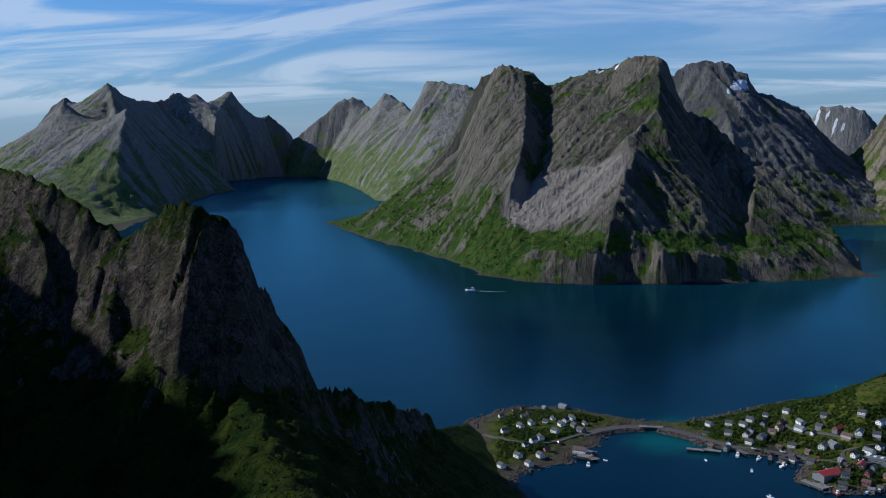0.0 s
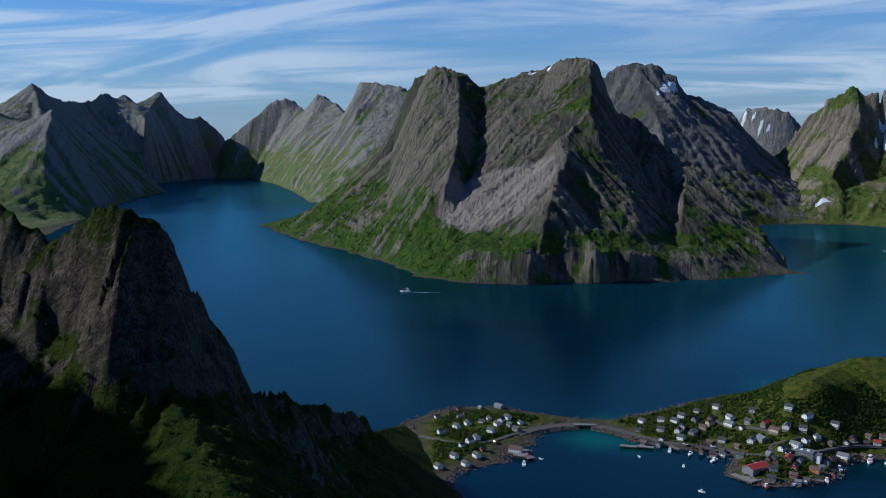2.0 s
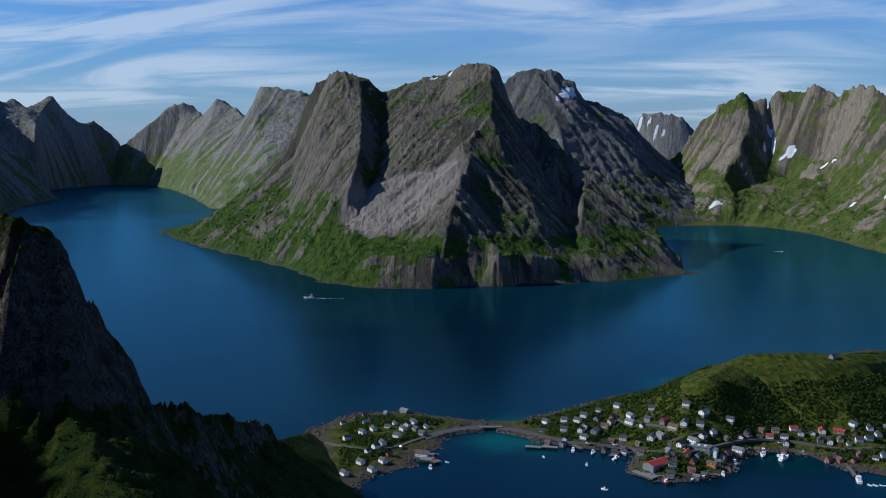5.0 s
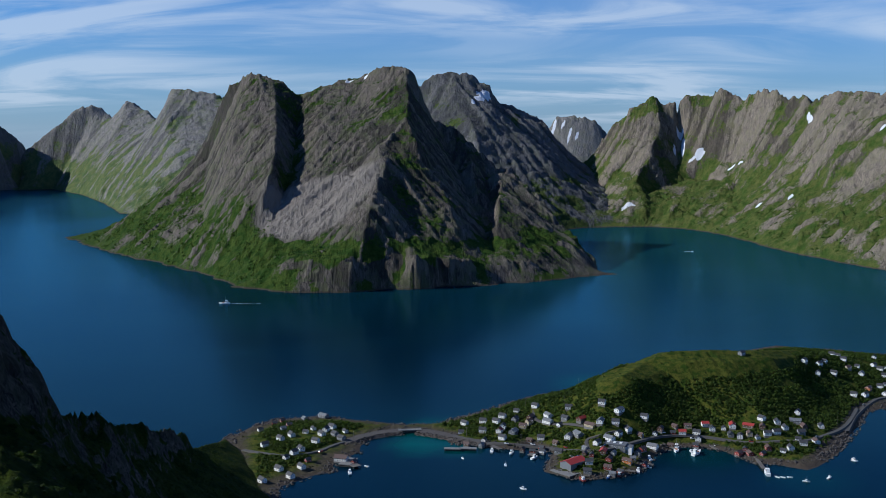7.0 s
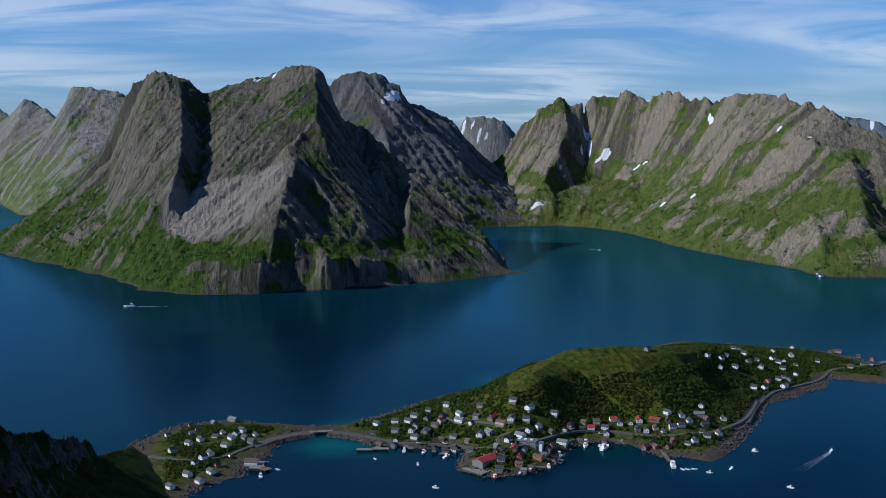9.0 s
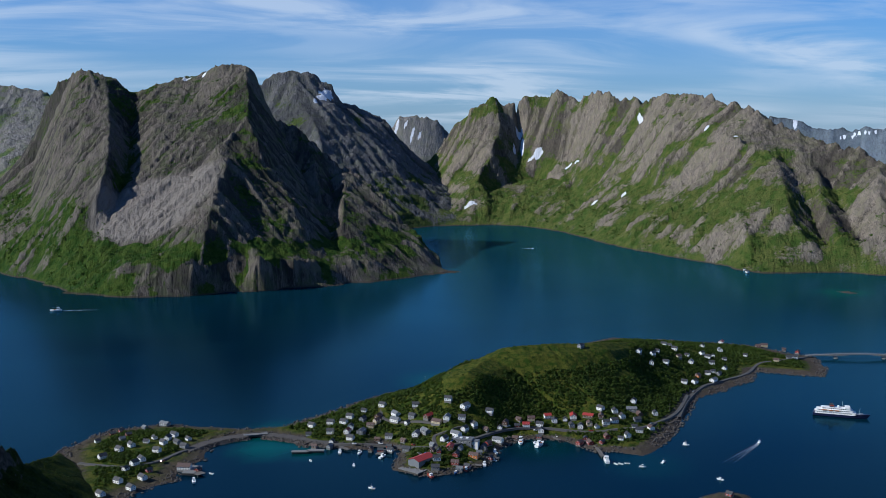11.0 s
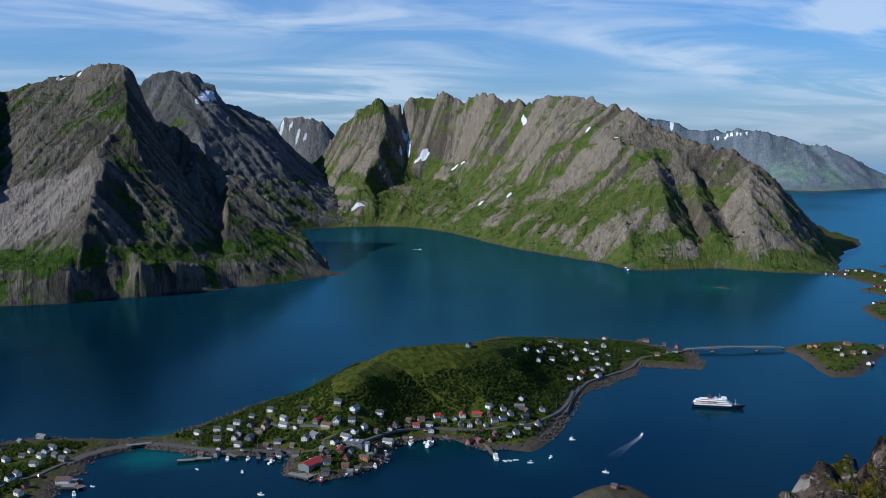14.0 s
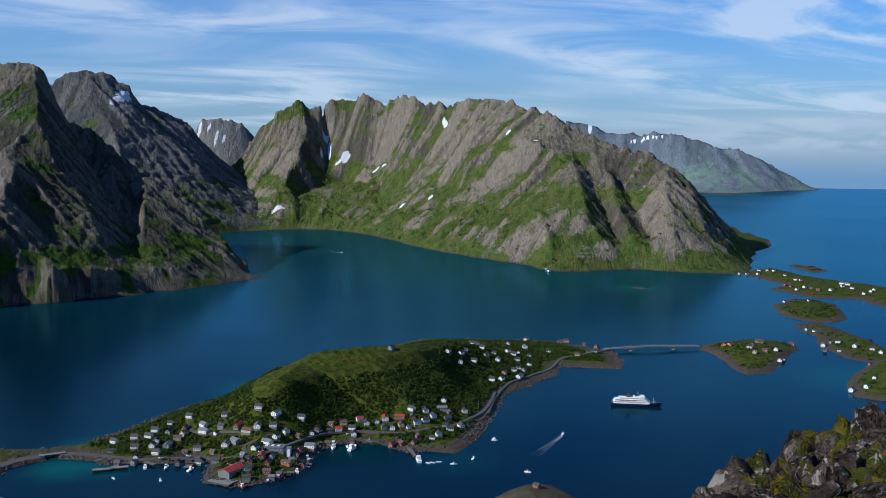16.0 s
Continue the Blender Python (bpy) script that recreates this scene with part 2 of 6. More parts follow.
def fbm(x, y, z, octaves=4, gain=0.5):
    total, amp = 0.0, 1.0
    for o in range(octaves):
        total = total + amp * gnoise(x * 2 ** o + 17.3 * o, y * 2 ** o, z * 2 ** o + 5.1 * o)
        amp *= gain
    return total


def ridged(x, y, z, octaves=4, gain=0.55):
    """0 to about 1, with sharp crests."""
    total, amp, norm = 0.0, 1.0, 0.0
    for o in range(octaves):
        total = total + amp * (1 - np.minimum(1, 1.7 * np.abs(gnoise(x * 2 ** o + 9.7 * o, y * 2 ** o + 3.1, z * 2 ** o))))
        norm += amp
        amp *= gain
    return total / norm


def smooth(v, lo, hi):
    t = np.clip((v - lo) / (hi - lo), 0, 1)
    return t * t * (3 - 2 * t)


def shore_distance(x, y, poly):
    """Metres to the polygon's edge, positive inside."""
    best, inside = np.full(x.shape, 1e9), np.zeros(x.shape, bool)
    for (ax, ay), (bx, by) in zip(poly, poly[1:] + poly[:1]):
        dx, dy = bx - ax, by - ay
        t = np.clip(((x - ax) * dx + (y - ay) * dy) / (dx * dx + dy * dy + 1e-9), 0, 1)
        best = np.minimum(best, np.hypot(x - ax - t * dx, y - ay - t * dy))
        cross = (ay > y) != (by > y)
        inside ^= cross & (x < (bx - ax) * (y - ay) / (by - ay + 1e-12) + ax)
    return np.where(inside, best, -best)


def ridge_field(x, y, line):
    """Distance to a ridge line, the ridge's height there, and the way along it."""
    best, zr, sr, along = np.full(x.shape, 1e9), np.zeros(x.shape), np.zeros(x.shape), 0.0
    for (ax, ay, az), (bx, by, bz) in zip(line, line[1:]):
        dx, dy = bx - ax, by - ay
        length = math.hypot(dx, dy)
        t = np.clip(((x - ax) * dx + (y - ay) * dy) / (length ** 2 + 1e-9), 0, 1)
        d = np.hypot(x - ax - t * dx, y - ay - t * dy)
        near = d < best
        best, zr, sr = np.where(near, d, best), np.where(near, az + t * (bz - az), zr), np.where(near, along + t * length, sr)
        along += length
    return best, zr, sr


class Land:
    """A landform's height at any place, from its ridges and its shore."""

    def __init__(self, ridges, shore, profile=((0, 0), (1, 1)), gully=(40, 12.0), rough=(70, 9.0), warp=8.0, base=0.0, seed=0.0, jag=6.0, sway=24.0, crag=3.0, tooth=None, soft=(), soft_profile=None):
        self.soft, self.soft_profile = soft, soft_profile
        self.tooth = tooth or jag * 2.6
        self.jag, self.sway, self.crag = jag, sway, crag
        self.ridges, self.shore, self.profile, self.gully, self.rough = ridges, shore, profile, gully, rough
        self.warp, self.base, self.seed = warp, base, seed

    def height(self, x, y):
        wx = x + self.warp * fbm(x / 55 + self.seed, y / 55, 0 * x, 3)
        wy = y + self.warp * fbm(x / 55, y / 55 + self.seed, 0 * x + 9, 3)
        ds = shore_distance(wx, wy, self.shore)
        dp = np.maximum(ds, 0)
        h, way, far = np.zeros(x.shape), np.zeros(x.shape), np.full(x.shape, 1e3)
        # the crest stays where it is; flanks and spurs wander
        sway = self.sway * smooth(ridge_field(x, y, self.ridges[0])[0], 4, 90)
        rx = x + sway * fbm(x / (4.5 * self.sway), y / (4.5 * self.sway), 0 * x + self.seed, 3, 0.6)
        ry = y + sway * fbm(x / (4.5 * self.sway), y / (4.5 * self.sway), 0 * x + self.seed + 40, 3, 0.6)
        for k, line in enumerate(self.ridges):
            d, z, s = ridge_field(rx, ry, line)
            t = dp / (dp + d + 1e-6)
            walk_s = np.linspace(0, 4000, 6000)
            teeth = fbm(walk_s / self.tooth + 31 * k, 0 * walk_s, 0 * walk_s + self.seed, 4, 0.6)
            z = z + self.jag * np.minimum(1, np.maximum(z, 0) / 60) * np.interp(s, walk_s, teeth)
            form = self.soft_profile if k in self.soft else self.profile
            hk = np.maximum(z, 0) * np.interp(t, *zip(*form))
            up = hk > h
            h, way, far = np.where(up, hk, h), np.where(up, s + 900.0 * k, way), np.where(up, d, far)
        if self.base:
            h = np.maximum(h, self.base * smooth(dp, 0, 30 * max(1.0, self.base / 6)) + 0.02 * np.minimum(dp, 100))
        lam, amp = self.gully
        flank = smooth(h, 4, 90) * smooth(far, 2, 45)
        g = ridged(way / lam + 0.35 * fbm(x / 60, y / 60, h / 60, 2), far / (lam * 5), 0 * x + self.seed, 3)
        h = h + amp * flank * (g - 0.62)
        lam, amp = self.rough
        crest = smooth(h, 2, 50) * (0.35 + 0.65 * smooth(far, 0, 40))
        h = h + amp * crest * (ridged(x / lam, y / lam, h / (2.2 * lam) + self.seed, 5) - 0.60)
        h = h + 0.45 * amp * smooth(h, 25, 90) * (0.3 + 0.7 * smooth(far, 0, 25)) * (ridged(x / (0.24 * lam), y / (0.24 * lam), h / (0.8 * lam) + 3, 2) - 0.55)
        if self.base:
            h = h + 0.5 * self.crag * (1 - smooth(dp, 10, 22)) * smooth(dp, 0, 5) * (ridged(x / 7, y / 7, 0 * x + self.seed, 3) - 0.35)
        h = h + 0.17 * amp * smooth(h, 1, 25) * fbm(x / (lam * 0.09), y / (lam * 0.09), h / (lam * 0.2), 2)
        return np.where(ds > 0, np.maximum(h, 0.02), np.maximum(-6.0, 0.35 * ds)), ds

class Relief:
    """A mountain spanned like a skin between its crests, ribs, gullies and its shore, then cut by runnels that follow the fall line."""

    def __init__(self, crests, lines, shore, step, runnels, rough, jag=4.0, tooth=14.0, seed=0.0, warp=8.0, cliff=0.0):
        self.shore, self.step, self.seed, self.warp, self.rough, self.cliff = shore, step, seed, warp, rough, cliff
        px, py = [p[0] for p in shore], [p[1] for p in shore]
        self.x0, self.y0 = min(px) - 40, min(py) - 40
        self.nx, self.ny = (int((max(q) - min(q) + 80) / step / 8 + 1) * 8 + 1 for q in (px, py))
        rng = np.random.RandomState(int(seed * 10))
        posts = []
        for k, line in enumerate(list(crests) + list(lines)):
            along = 0.0
            for (ax, ay, az), (bx, by, bz) in zip(line, line[1:]):
                length = math.hypot(bx - ax, by - ay)
                t = np.linspace(0, 1, max(2, int(length / step * 2.5)))
                z = az + t * (bz - az)
                if k < len(crests):
                    way = (along + t * length) / tooth
                    z = z + jag * np.clip(z / 60, 0, 1) * fbm(way + 31 * k, 0 * t, 0 * t + seed, 4, 0.6)
                posts.append(np.stack([ax + t * (bx - ax), ay + t * (by - ay), z], 1))
                along += length
        posts = np.concatenate(posts)
        skin = None
        for k in (8, 4, 2, 1):
            nx, ny, g = (self.nx - 1) // k + 1, (self.ny - 1) // k + 1, step * k
            X, Y = np.meshgrid(self.x0 + g * np.arange(nx), self.y0 + g * np.arange(ny))
            ds = shore_distance(*self.bent(X, Y), shore)
            fixed, held = ds <= 0, np.maximum(-6.0, 0.35 * ds)
            i, j = np.rint((posts[:, 0] - self.x0) / g).astype(int), np.rint((posts[:, 1] - self.y0) / g).astype(int)
            ok = (i >= 0) & (j >= 0) & (i < nx) & (j < ny)
            total, count = np.zeros((ny, nx)), np.zeros((ny, nx))
            np.add.at(total, (j[ok], i[ok]), posts[ok, 2])
            np.add.at(count, (j[ok], i[ok]), 1)
            on = (count > 0) & ~fixed
            held = np.where(on, total / np.maximum(count, 1), held)
            fixed |= on
            if skin is None:
                skin = np.where(fixed, held, 60.0)
            else:
                skin = self.sample(skin, g * 2, X, Y)
            skin[fixed] = held[fixed]
            even = (np.add.outer(np.arange(ny), np.arange(nx)) % 2 == 0)
            loose = [(even & ~fixed)[1:-1, 1:-1], (~even & ~fixed)[1:-1, 1:-1]]
            for turn in range(2 * (120 if k == 8 else 45)):
                mid = 0.25 * (skin[:-2, 1:-1] + skin[2:, 1:-1] + skin[1:-1, :-2] + skin[1:-1, 2:])
                inner, sel = skin[1:-1, 1:-1], loose[turn % 2]
                inner[sel] += 1.5 * (mid[sel] - inner[sel])
        self.X, self.Y, self.ds = X, Y, ds
        self.skin = skin
        # runnels: noise drawn out along the line of fall
        gy, gx = np.gradient(skin, step)
        size = np.hypot(gx, gy) + 0.05
        ux, uy = gx / size, gy / size
        steep = smooth(size, 0.25, 0.8) * smooth(skin, 3, 40)
        self.runnel = np.zeros(skin.shape)
        for lam, reach, depth in runnels:
            base = 1 - 2.4 * np.abs(fbm(X / lam + seed, Y / lam, 0 * X + 3 * seed, 3, 0.55))
            total, n = base.copy(), 12
            for sign in (-1, 1):
                qx, qy = X.copy(), Y.copy()
                for m in range(n):
                    qx += sign * reach / n * self.sample(ux, step, qx, qy)
                    qy += sign * reach / n * self.sample(uy, step, qx, qy)
                    total += self.sample(base, step, qx, qy) * (1 - m / n)
            total = (total - total.mean()) / total.std()
            patchy = 0.35 + 0.95 * smooth(fbm(X / (4 * lam) + 5, Y / (4 * lam), skin / (3 * lam) + seed, 3), -0.45, 0.5)
            self.runnel += depth * np.tanh(total * 0.8) * steep * patchy
        self.skin = skin + self.runnel

    def bent(self, x, y):
        w = self.warp
        return x + w * fbm(x / 55 + self.seed, y / 55, 0 * x, 3), y + w * fbm(x / 55, y / 55 + self.seed, 0 * x + 9, 3)

    def sample(self, field, g, x, y):
        u = np.clip((x - self.x0) / g, 0, field.shape[1] - 1.001)
        v = np.clip((y - self.y0) / g, 0, field.shape[0] - 1.001)
        i, j = u.astype(int), v.astype(int)
        a, b = u - i, v - j
        return (field[j, i] * (1 - a) + field[j, i + 1] * a) * (1 - b) + (field[j + 1, i] * (1 - a) + field[j + 1, i + 1] * a) * b

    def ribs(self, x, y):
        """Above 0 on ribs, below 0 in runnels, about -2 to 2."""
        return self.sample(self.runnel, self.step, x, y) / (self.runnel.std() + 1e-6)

    def height(self, x, y):
        h = self.sample(self.skin, self.step, x, y)
        ds = self.sample(self.ds, self.step, x, y)
        lam, amp = self.rough
        up = smooth(h, 4, 40)
        if self.cliff:
            tread = h / 26 + 1.4 * fbm(x / 120, y / 120, 0 * x + self.seed, 3)
            h = h + self.cliff * up * (smooth(tread - np.floor(tread), 0.15, 0.85) - (tread - np.floor(tread))) * 26
        h = h + amp * up * (ridged(x / lam, y / lam, h / (2.4 * lam) + self.seed, 4) - 0.60)
        h = h + 0.45 * amp * up * (ridged(x / (0.27 * lam), y / (0.27 * lam), h / (0.8 * lam) + 3, 3) - 0.55)
        h = h + 0.20 * amp * smooth(h, 1, 15) * fbm(x / (lam * 0.08), y / (lam * 0.08), h / (lam * 0.16), 2)
        return np.where(ds > 0, np.maximum(h, 0.02), np.maximum(-6.0, 0.35 * ds)), ds


def grid_mesh(name, xs, ys, land, mat, label, category, veg, kind="", patches=(), pale=(), hole=None):
    """A sheet of terrain over a grid; veg(height, slope, x, y, seaward) gives the plant cover, patches the old snow."""
    X, Y = np.meshgrid(xs, ys)
    ds = shore_distance(X, Y, land.shore)
    some = ds > -22
    H = np.full(X.shape, -6.0)
    H[some], ds[some] = land.height(X[some], Y[some])
    gy, gx = np.gradient(H, ys, xs)
    slope = np.hypot(gx, gy)
    keep = H > -2.5
    quad = keep[:-1, :-1] | keep[1:, :-1] | keep[:-1, 1:] | keep[1:, 1:]
    ids = np.arange(X.size).reshape(X.shape)
    q = np.stack([ids[:-1, :-1][quad], ids[:-1, 1:][quad], ids[1:, 1:][quad], ids[1:, :-1][quad]], 1)
    used = np.unique(q)
    back = np.zeros(X.size, int)
    back[used] = np.arange(used.size)
    q = back[q]
    co = np.stack([X.ravel()[used], Y.ravel()[used], H.ravel()[used]], 1)
    me = bpy.data.meshes.new(name)
    me.vertices.add(len(co))
    me.vertices.foreach_set("co", co.astype(np.float32).ravel())
    me.loops.add(q.size)
    me.loops.foreach_set("vertex_index", q.astype(np.int32).ravel())
    me.polygons.add(len(q))
    me.polygons.foreach_set("loop_start", np.arange(0, q.size, 4, dtype=np.int32))
    me.update(calc_edges=True)
    me.polygons.foreach_set("use_smooth", np.ones(len(q), bool))
    cover = np.clip(veg(H, slope, X, Y, ds), 0, 1).ravel()[used]
    snow, bare = np.zeros(X.shape), np.zeros(X.shape)
    for px, py, along, across, turn in patches:
        c, s = math.cos(radians(turn)), math.sin(radians(turn))
        u, w = (X - px) * c + (Y - py) * s, -(X - px) * s + (Y - py) * c
        snow = np.maximum(snow, 1.0 - 0.5 * ((u / along) ** 2 + (w / across) ** 2))
    for px, py, radius, low, high in pale:
        r = np.hypot(X - px, Y - py) / radius
        bare = np.maximum(bare, (1 - smooth(r, 0.75, 1.05)) * smooth(H, low, low + 15) * (1 - smooth(H, high - 25, high)))
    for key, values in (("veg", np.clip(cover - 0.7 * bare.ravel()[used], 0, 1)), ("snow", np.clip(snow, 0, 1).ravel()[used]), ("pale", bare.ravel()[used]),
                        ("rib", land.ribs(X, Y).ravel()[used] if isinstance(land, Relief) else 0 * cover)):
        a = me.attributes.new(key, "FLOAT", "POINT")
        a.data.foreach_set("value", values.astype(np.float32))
    me.materials.append(mat)
    ob = new(name, me)
    tagged(ob, label, category, kind=kind)
    return ob


def span(a, b, step):
    return np.arange(a, b + step, step)


def bounds(poly, step, pad=20):
    xs, ys = [p[0] for p in poly], [p[1] for p in poly]
    return span(min(xs) - pad, max(xs) + pad, step), span(min(ys) - pad, max(ys) + pad, step)


def craggy(land, low=0.5, high=0.18, tree=(60, 150), patch=0.40):
    """Mostly bare rock: turf in the runnels and on ledges, thicker below the tree line."""
    def cover(h, slope, x, y, ds):
        rib = np.tanh(land.sample(land.runnel, land.step, x, y) / (0.5 * land.runnel.std() + 1e-6) * 0.6)
        c = high + (low - high) * (1 - smooth(h + 40 * fbm(x / 110, y / 110, 0 * x, 3), *tree))
        return c + patch * fbm(x / 75, y / 75, h / 45, 4) - 0.20 * rib + 0.10 * (1 - smooth(slope, 0.3, 0.7)) - 0.14 * smooth(slope, 0.9, 1.6)
    return cover


def olstind_cover(h, slope, x, y, ds):
    c = craggy(olstind, 0.28, 0.22, (60, 150), 0.36)(h, slope, x, y, ds)
    c = c + 0.42 * (1 - smooth(x + 0.12 * h, 95, 165)) * (1 - smooth(h + 30 * fbm(x / 60, y / 60, 0 * x, 2), 75, 150))
    wander = 13 * fbm(x / 38, y / 38, 0 * x, 3)
    c = c + 0.62 * smooth(h + wander, 36, 44) * (1 - smooth(h + wander, 54, 64)) * smooth(x, 100, 130) * (0.55 + 0.45 * smooth(fbm(x / 50, y / 50, 0 * x + 3, 2), -0.3, 0.2))
    c = c + 0.45 * smooth(fbm(x / 30 + 9, y / 60, 0 * x, 3), 0.05, 0.45) * (1 - smooth(h, 30, 50)) * smooth(x, 100, 130)
    c = c + 0.5 * (1 - smooth(ridge_field(x, y, OLSTIND_FORMS[0])[0], 4, 20)) * (1 - smooth(h, 170, 240))
    return c + 0.12 * smooth(h, 210, 300)


def massif_cover(h, slope, x, y, ds):
    c = craggy(right_massif, 0.70, 0.40, (90, 200), 0.46)(h, slope, x, y, ds)
    return c - 0.34 * smooth(h, 22, 45) * smooth(x - 0.6 * y, 340, 480)


def alpine(limit=0.95, tree=150, extra=0.0):
    """Turf on ledges and gentler ground, thicker low down, thinning towards the tops."""
    def cover(h, slope, x, y, ds):
        patch = fbm(x / 90, y / 90, h / 70, 4)
        lush = 1 - smooth(slope, limit - 0.35, limit + 0.45)
        return lush * (0.95 - 0.30 * smooth(h, tree, tree + 160)) + 0.50 * patch + extra + 0.15 * (1 - smooth(h, 15, tree))
    return cover


OLSTIND_CRESTS = []
OLSTIND_CRESTS.append([(31, 2140, 183), (43, 2115, 234), (59, 2089, 280), (81, 2068, 320), (119, 2037, 336), (134, 2026, 339), (168, 2003, 324), (195, 1985, 305), (213, 1973, 287), (219, 1973, 295)])  # west summit and saddle
OLSTIND_CRESTS.append([(219, 1973, 295), (238, 1976, 305), (296, 1983, 322), (331, 1957, 332), (347, 1919, 339), (359, 1896, 344), (389, 1885, 345), (411, 1860, 333), (416, 1844, 309), (436, 1856, 264), (443, 1831, 240)])  # main summit
OLSTIND_CRESTS.append([(443, 1831, 240), (468, 1802, 231), (489, 1778, 212), (508, 1754, 190), (539, 1699, 149), (564, 1637, 126), (580, 1584, 91), (587, 1548, 66), (600, 1495, 48), (611, 1454, 18), (619, 1418, -1), (611, 1386, 1)])  # east ridge
OLSTIND_CRESTS.append([(31, 2140, 183), (-15, 2180, 132), (-58, 2189, 89), (-108, 2197, 52), (-184, 2222, 17), (-253, 2221, 4)])  # west spur
OLSTIND_FORMS = []
OLSTIND_FORMS.append([(213, 1970, 286), (197, 1901, 247), (184, 1829, 209), (173, 1753, 174), (161, 1692, 146), (138, 1604, 108), (119, 1530, 78), (102, 1455, 46)])  # gully mid
OLSTIND_FORMS.append([(168, 2001, 323), (150, 1819, 245), (137, 1695, 190), (123, 1622, 153), (104, 1565, 115)])  # tower rib
OLSTIND_FORMS.append([(119, 2032, 334), (93, 1919, 269), (71, 1834, 214), (55, 1824, 174)])  # tower left
OLSTIND_FORMS.append([(133, 2024, 338), (118, 1889, 268), (103, 1775, 204), (89, 1699, 156)])  # tower front
OLSTIND_FORMS.append([(33, 2054, 179), (20, 1905, 119), (18, 1753, 64)])  # horn
OLSTIND_FORMS.append([(52, 1864, 175), (63, 1723, 134), (71, 1640, 107), (77, 1569, 87)])  # horn gully
OLSTIND_FORMS.append([(396, 1873, 340), (380, 1757, 284), (356, 1672, 237), (361, 1614, 204), (380, 1597, 158), (386, 1512, 116), (382, 1441, 78), (384, 1402, 53)])  # summit rib
OLSTIND_FORMS.append([(434, 1839, 251), (453, 1783, 204), (450, 1680, 146), (451, 1598, 102), (444, 1507, 63), (438, 1441, 42)])  # shade gully
OLSTIND_FORMS.append([(488, 1748, 194), (474, 1674, 155), (462, 1606, 120)])  # green rib
OLSTIND_FORMS.append([(511, 1732, 172), (502, 1676, 136), (483, 1587, 93), (462, 1499, 59)])  # east gully
OLSTIND_FORMS.append([(526, 1674, 146), (487, 1558, 104), (455, 1464, 67), (458, 1429, 46)])  # east rib
OLSTIND_FORMS.append([(301, 1661, 204), (294, 1535, 164), (268, 1471, 136), (244, 1400, 99), (227, 1357, 69)])  # slab edge
OLSTIND_FORMS.append([(127, 1452, 51), (147, 1488, 72), (183, 1573, 114), (226, 1624, 148), (267, 1669, 183)])  # slab left
OLSTIND_FORMS.append([(171, 1417, 58), (196, 1472, 86), (229, 1544, 124), (264, 1608, 162)])  # slab mid
OLSTIND_FORMS.append([(317, 1547, 150), (315, 1492, 118), (312, 1439, 87), (300, 1382, 60)])  # dark face
OLSTIND_FORMS.append([(238, 1974, 304), (230, 1834, 245), (209, 1728, 194)])  # upper rib
OLSTIND_FORMS.append([(330, 1952, 330), (312, 1877, 284), (301, 1779, 239)])  # upper mid
OLSTIND_FORMS.append([(120, 1439, 46), (170, 1405, 52), (220, 1360, 56), (292, 1362, 54), (363, 1388, 50), (432, 1422, 39), (492, 1421, 40)])  # ledge in
OLSTIND_FORMS.append([(116, 1392, 35), (163, 1354, 40), (212, 1315, 44), (283, 1318, 43), (352, 1344, 39), (419, 1378, 28), (478, 1378, 28)])  # ledge out
OLSTIND_SHORE = [(-265, 2263), (-196, 2038), (-145, 1910), (-80, 1782), (-22, 1645), (21, 1548), (50, 1410), (78, 1369), (128, 1334), (188, 1323), (266, 1324), (347, 1330), (416, 1340), (478, 1347), (526, 1359), (615, 1390), (622, 1480), (609, 1662), (552, 1905), (489, 2021), (468, 2119), (395, 2184), (267, 2218), (219, 2228), (260, 2480), (243, 2780), (-49, 2790), (-150, 2700), (-170, 2450), (-225, 2360)]


FJORD_BANK_RIDGES = [
    [(-767, 4776, 107), (-699, 4786, 192), (-604, 4790, 259), (-522, 4790, 339), (-427, 4781, 384), (-387, 4784, 353), (-325, 4733, 306), (-271, 4643, 387), (-219, 4646, 369), (-145, 4370, 298), (-84, 3813, 269), (-57, 3534, 381), (12, 3488, 377), (98, 3440, 357), (139, 3253, 286), (161, 2972, 212)],
    [(-53, 3534, 377), (-70, 3255, 226), (-20, 2950, 128), (60, 2650, 76), (130, 2450, 48)],
    [(-427, 4781, 379), (-490, 4719, 192), (-565, 4664, 61)],
    [(-271, 4643, 374), (-305, 4361, 217), (-317, 3894, 84), (-305, 3615, 31)],
]
FJORD_BANK_SHORE = [(-747, 4640), (-592, 4663), (-420, 4136), (-288, 3518), (-197, 2981), (162, 2320), (350, 2487), (466, 3316), (324, 4640), (-86, 4948), (-774, 4888)]


FAR_LEFT_RIDGES = []
FAR_LEFT_RIDGES.append([(-1543, 3346, 63), (-1486, 3371, 100), (-1451, 3385, 153), (-1412, 3462, 214), (-1360, 3484, 291), (-1315, 3500, 327), (-1280, 3538, 300), (-1265, 3578, 295), (-1058, 3177, 358), (-1104, 3456, 329), (-1149, 3831, 322), (-1169, 4213, 339), (-1148, 4363, 383), (-1115, 4372, 354), (-1095, 4473, 372), (-1063, 4480, 330), (-1050, 4627, 353), (-996, 4686, 402), (-953, 4723, 338), (-894, 4754, 267), (-828, 4766, 299), (-767, 4795, 251), (-710, 4804, 184)])  # crest
FAR_LEFT_RIDGES.append([(-1058, 3177, 354), (-937, 2875, 252), (-865, 2751, 265), (-846, 2610, 167), (-813, 2475, 71), (-772, 2370, -5)])  # spur
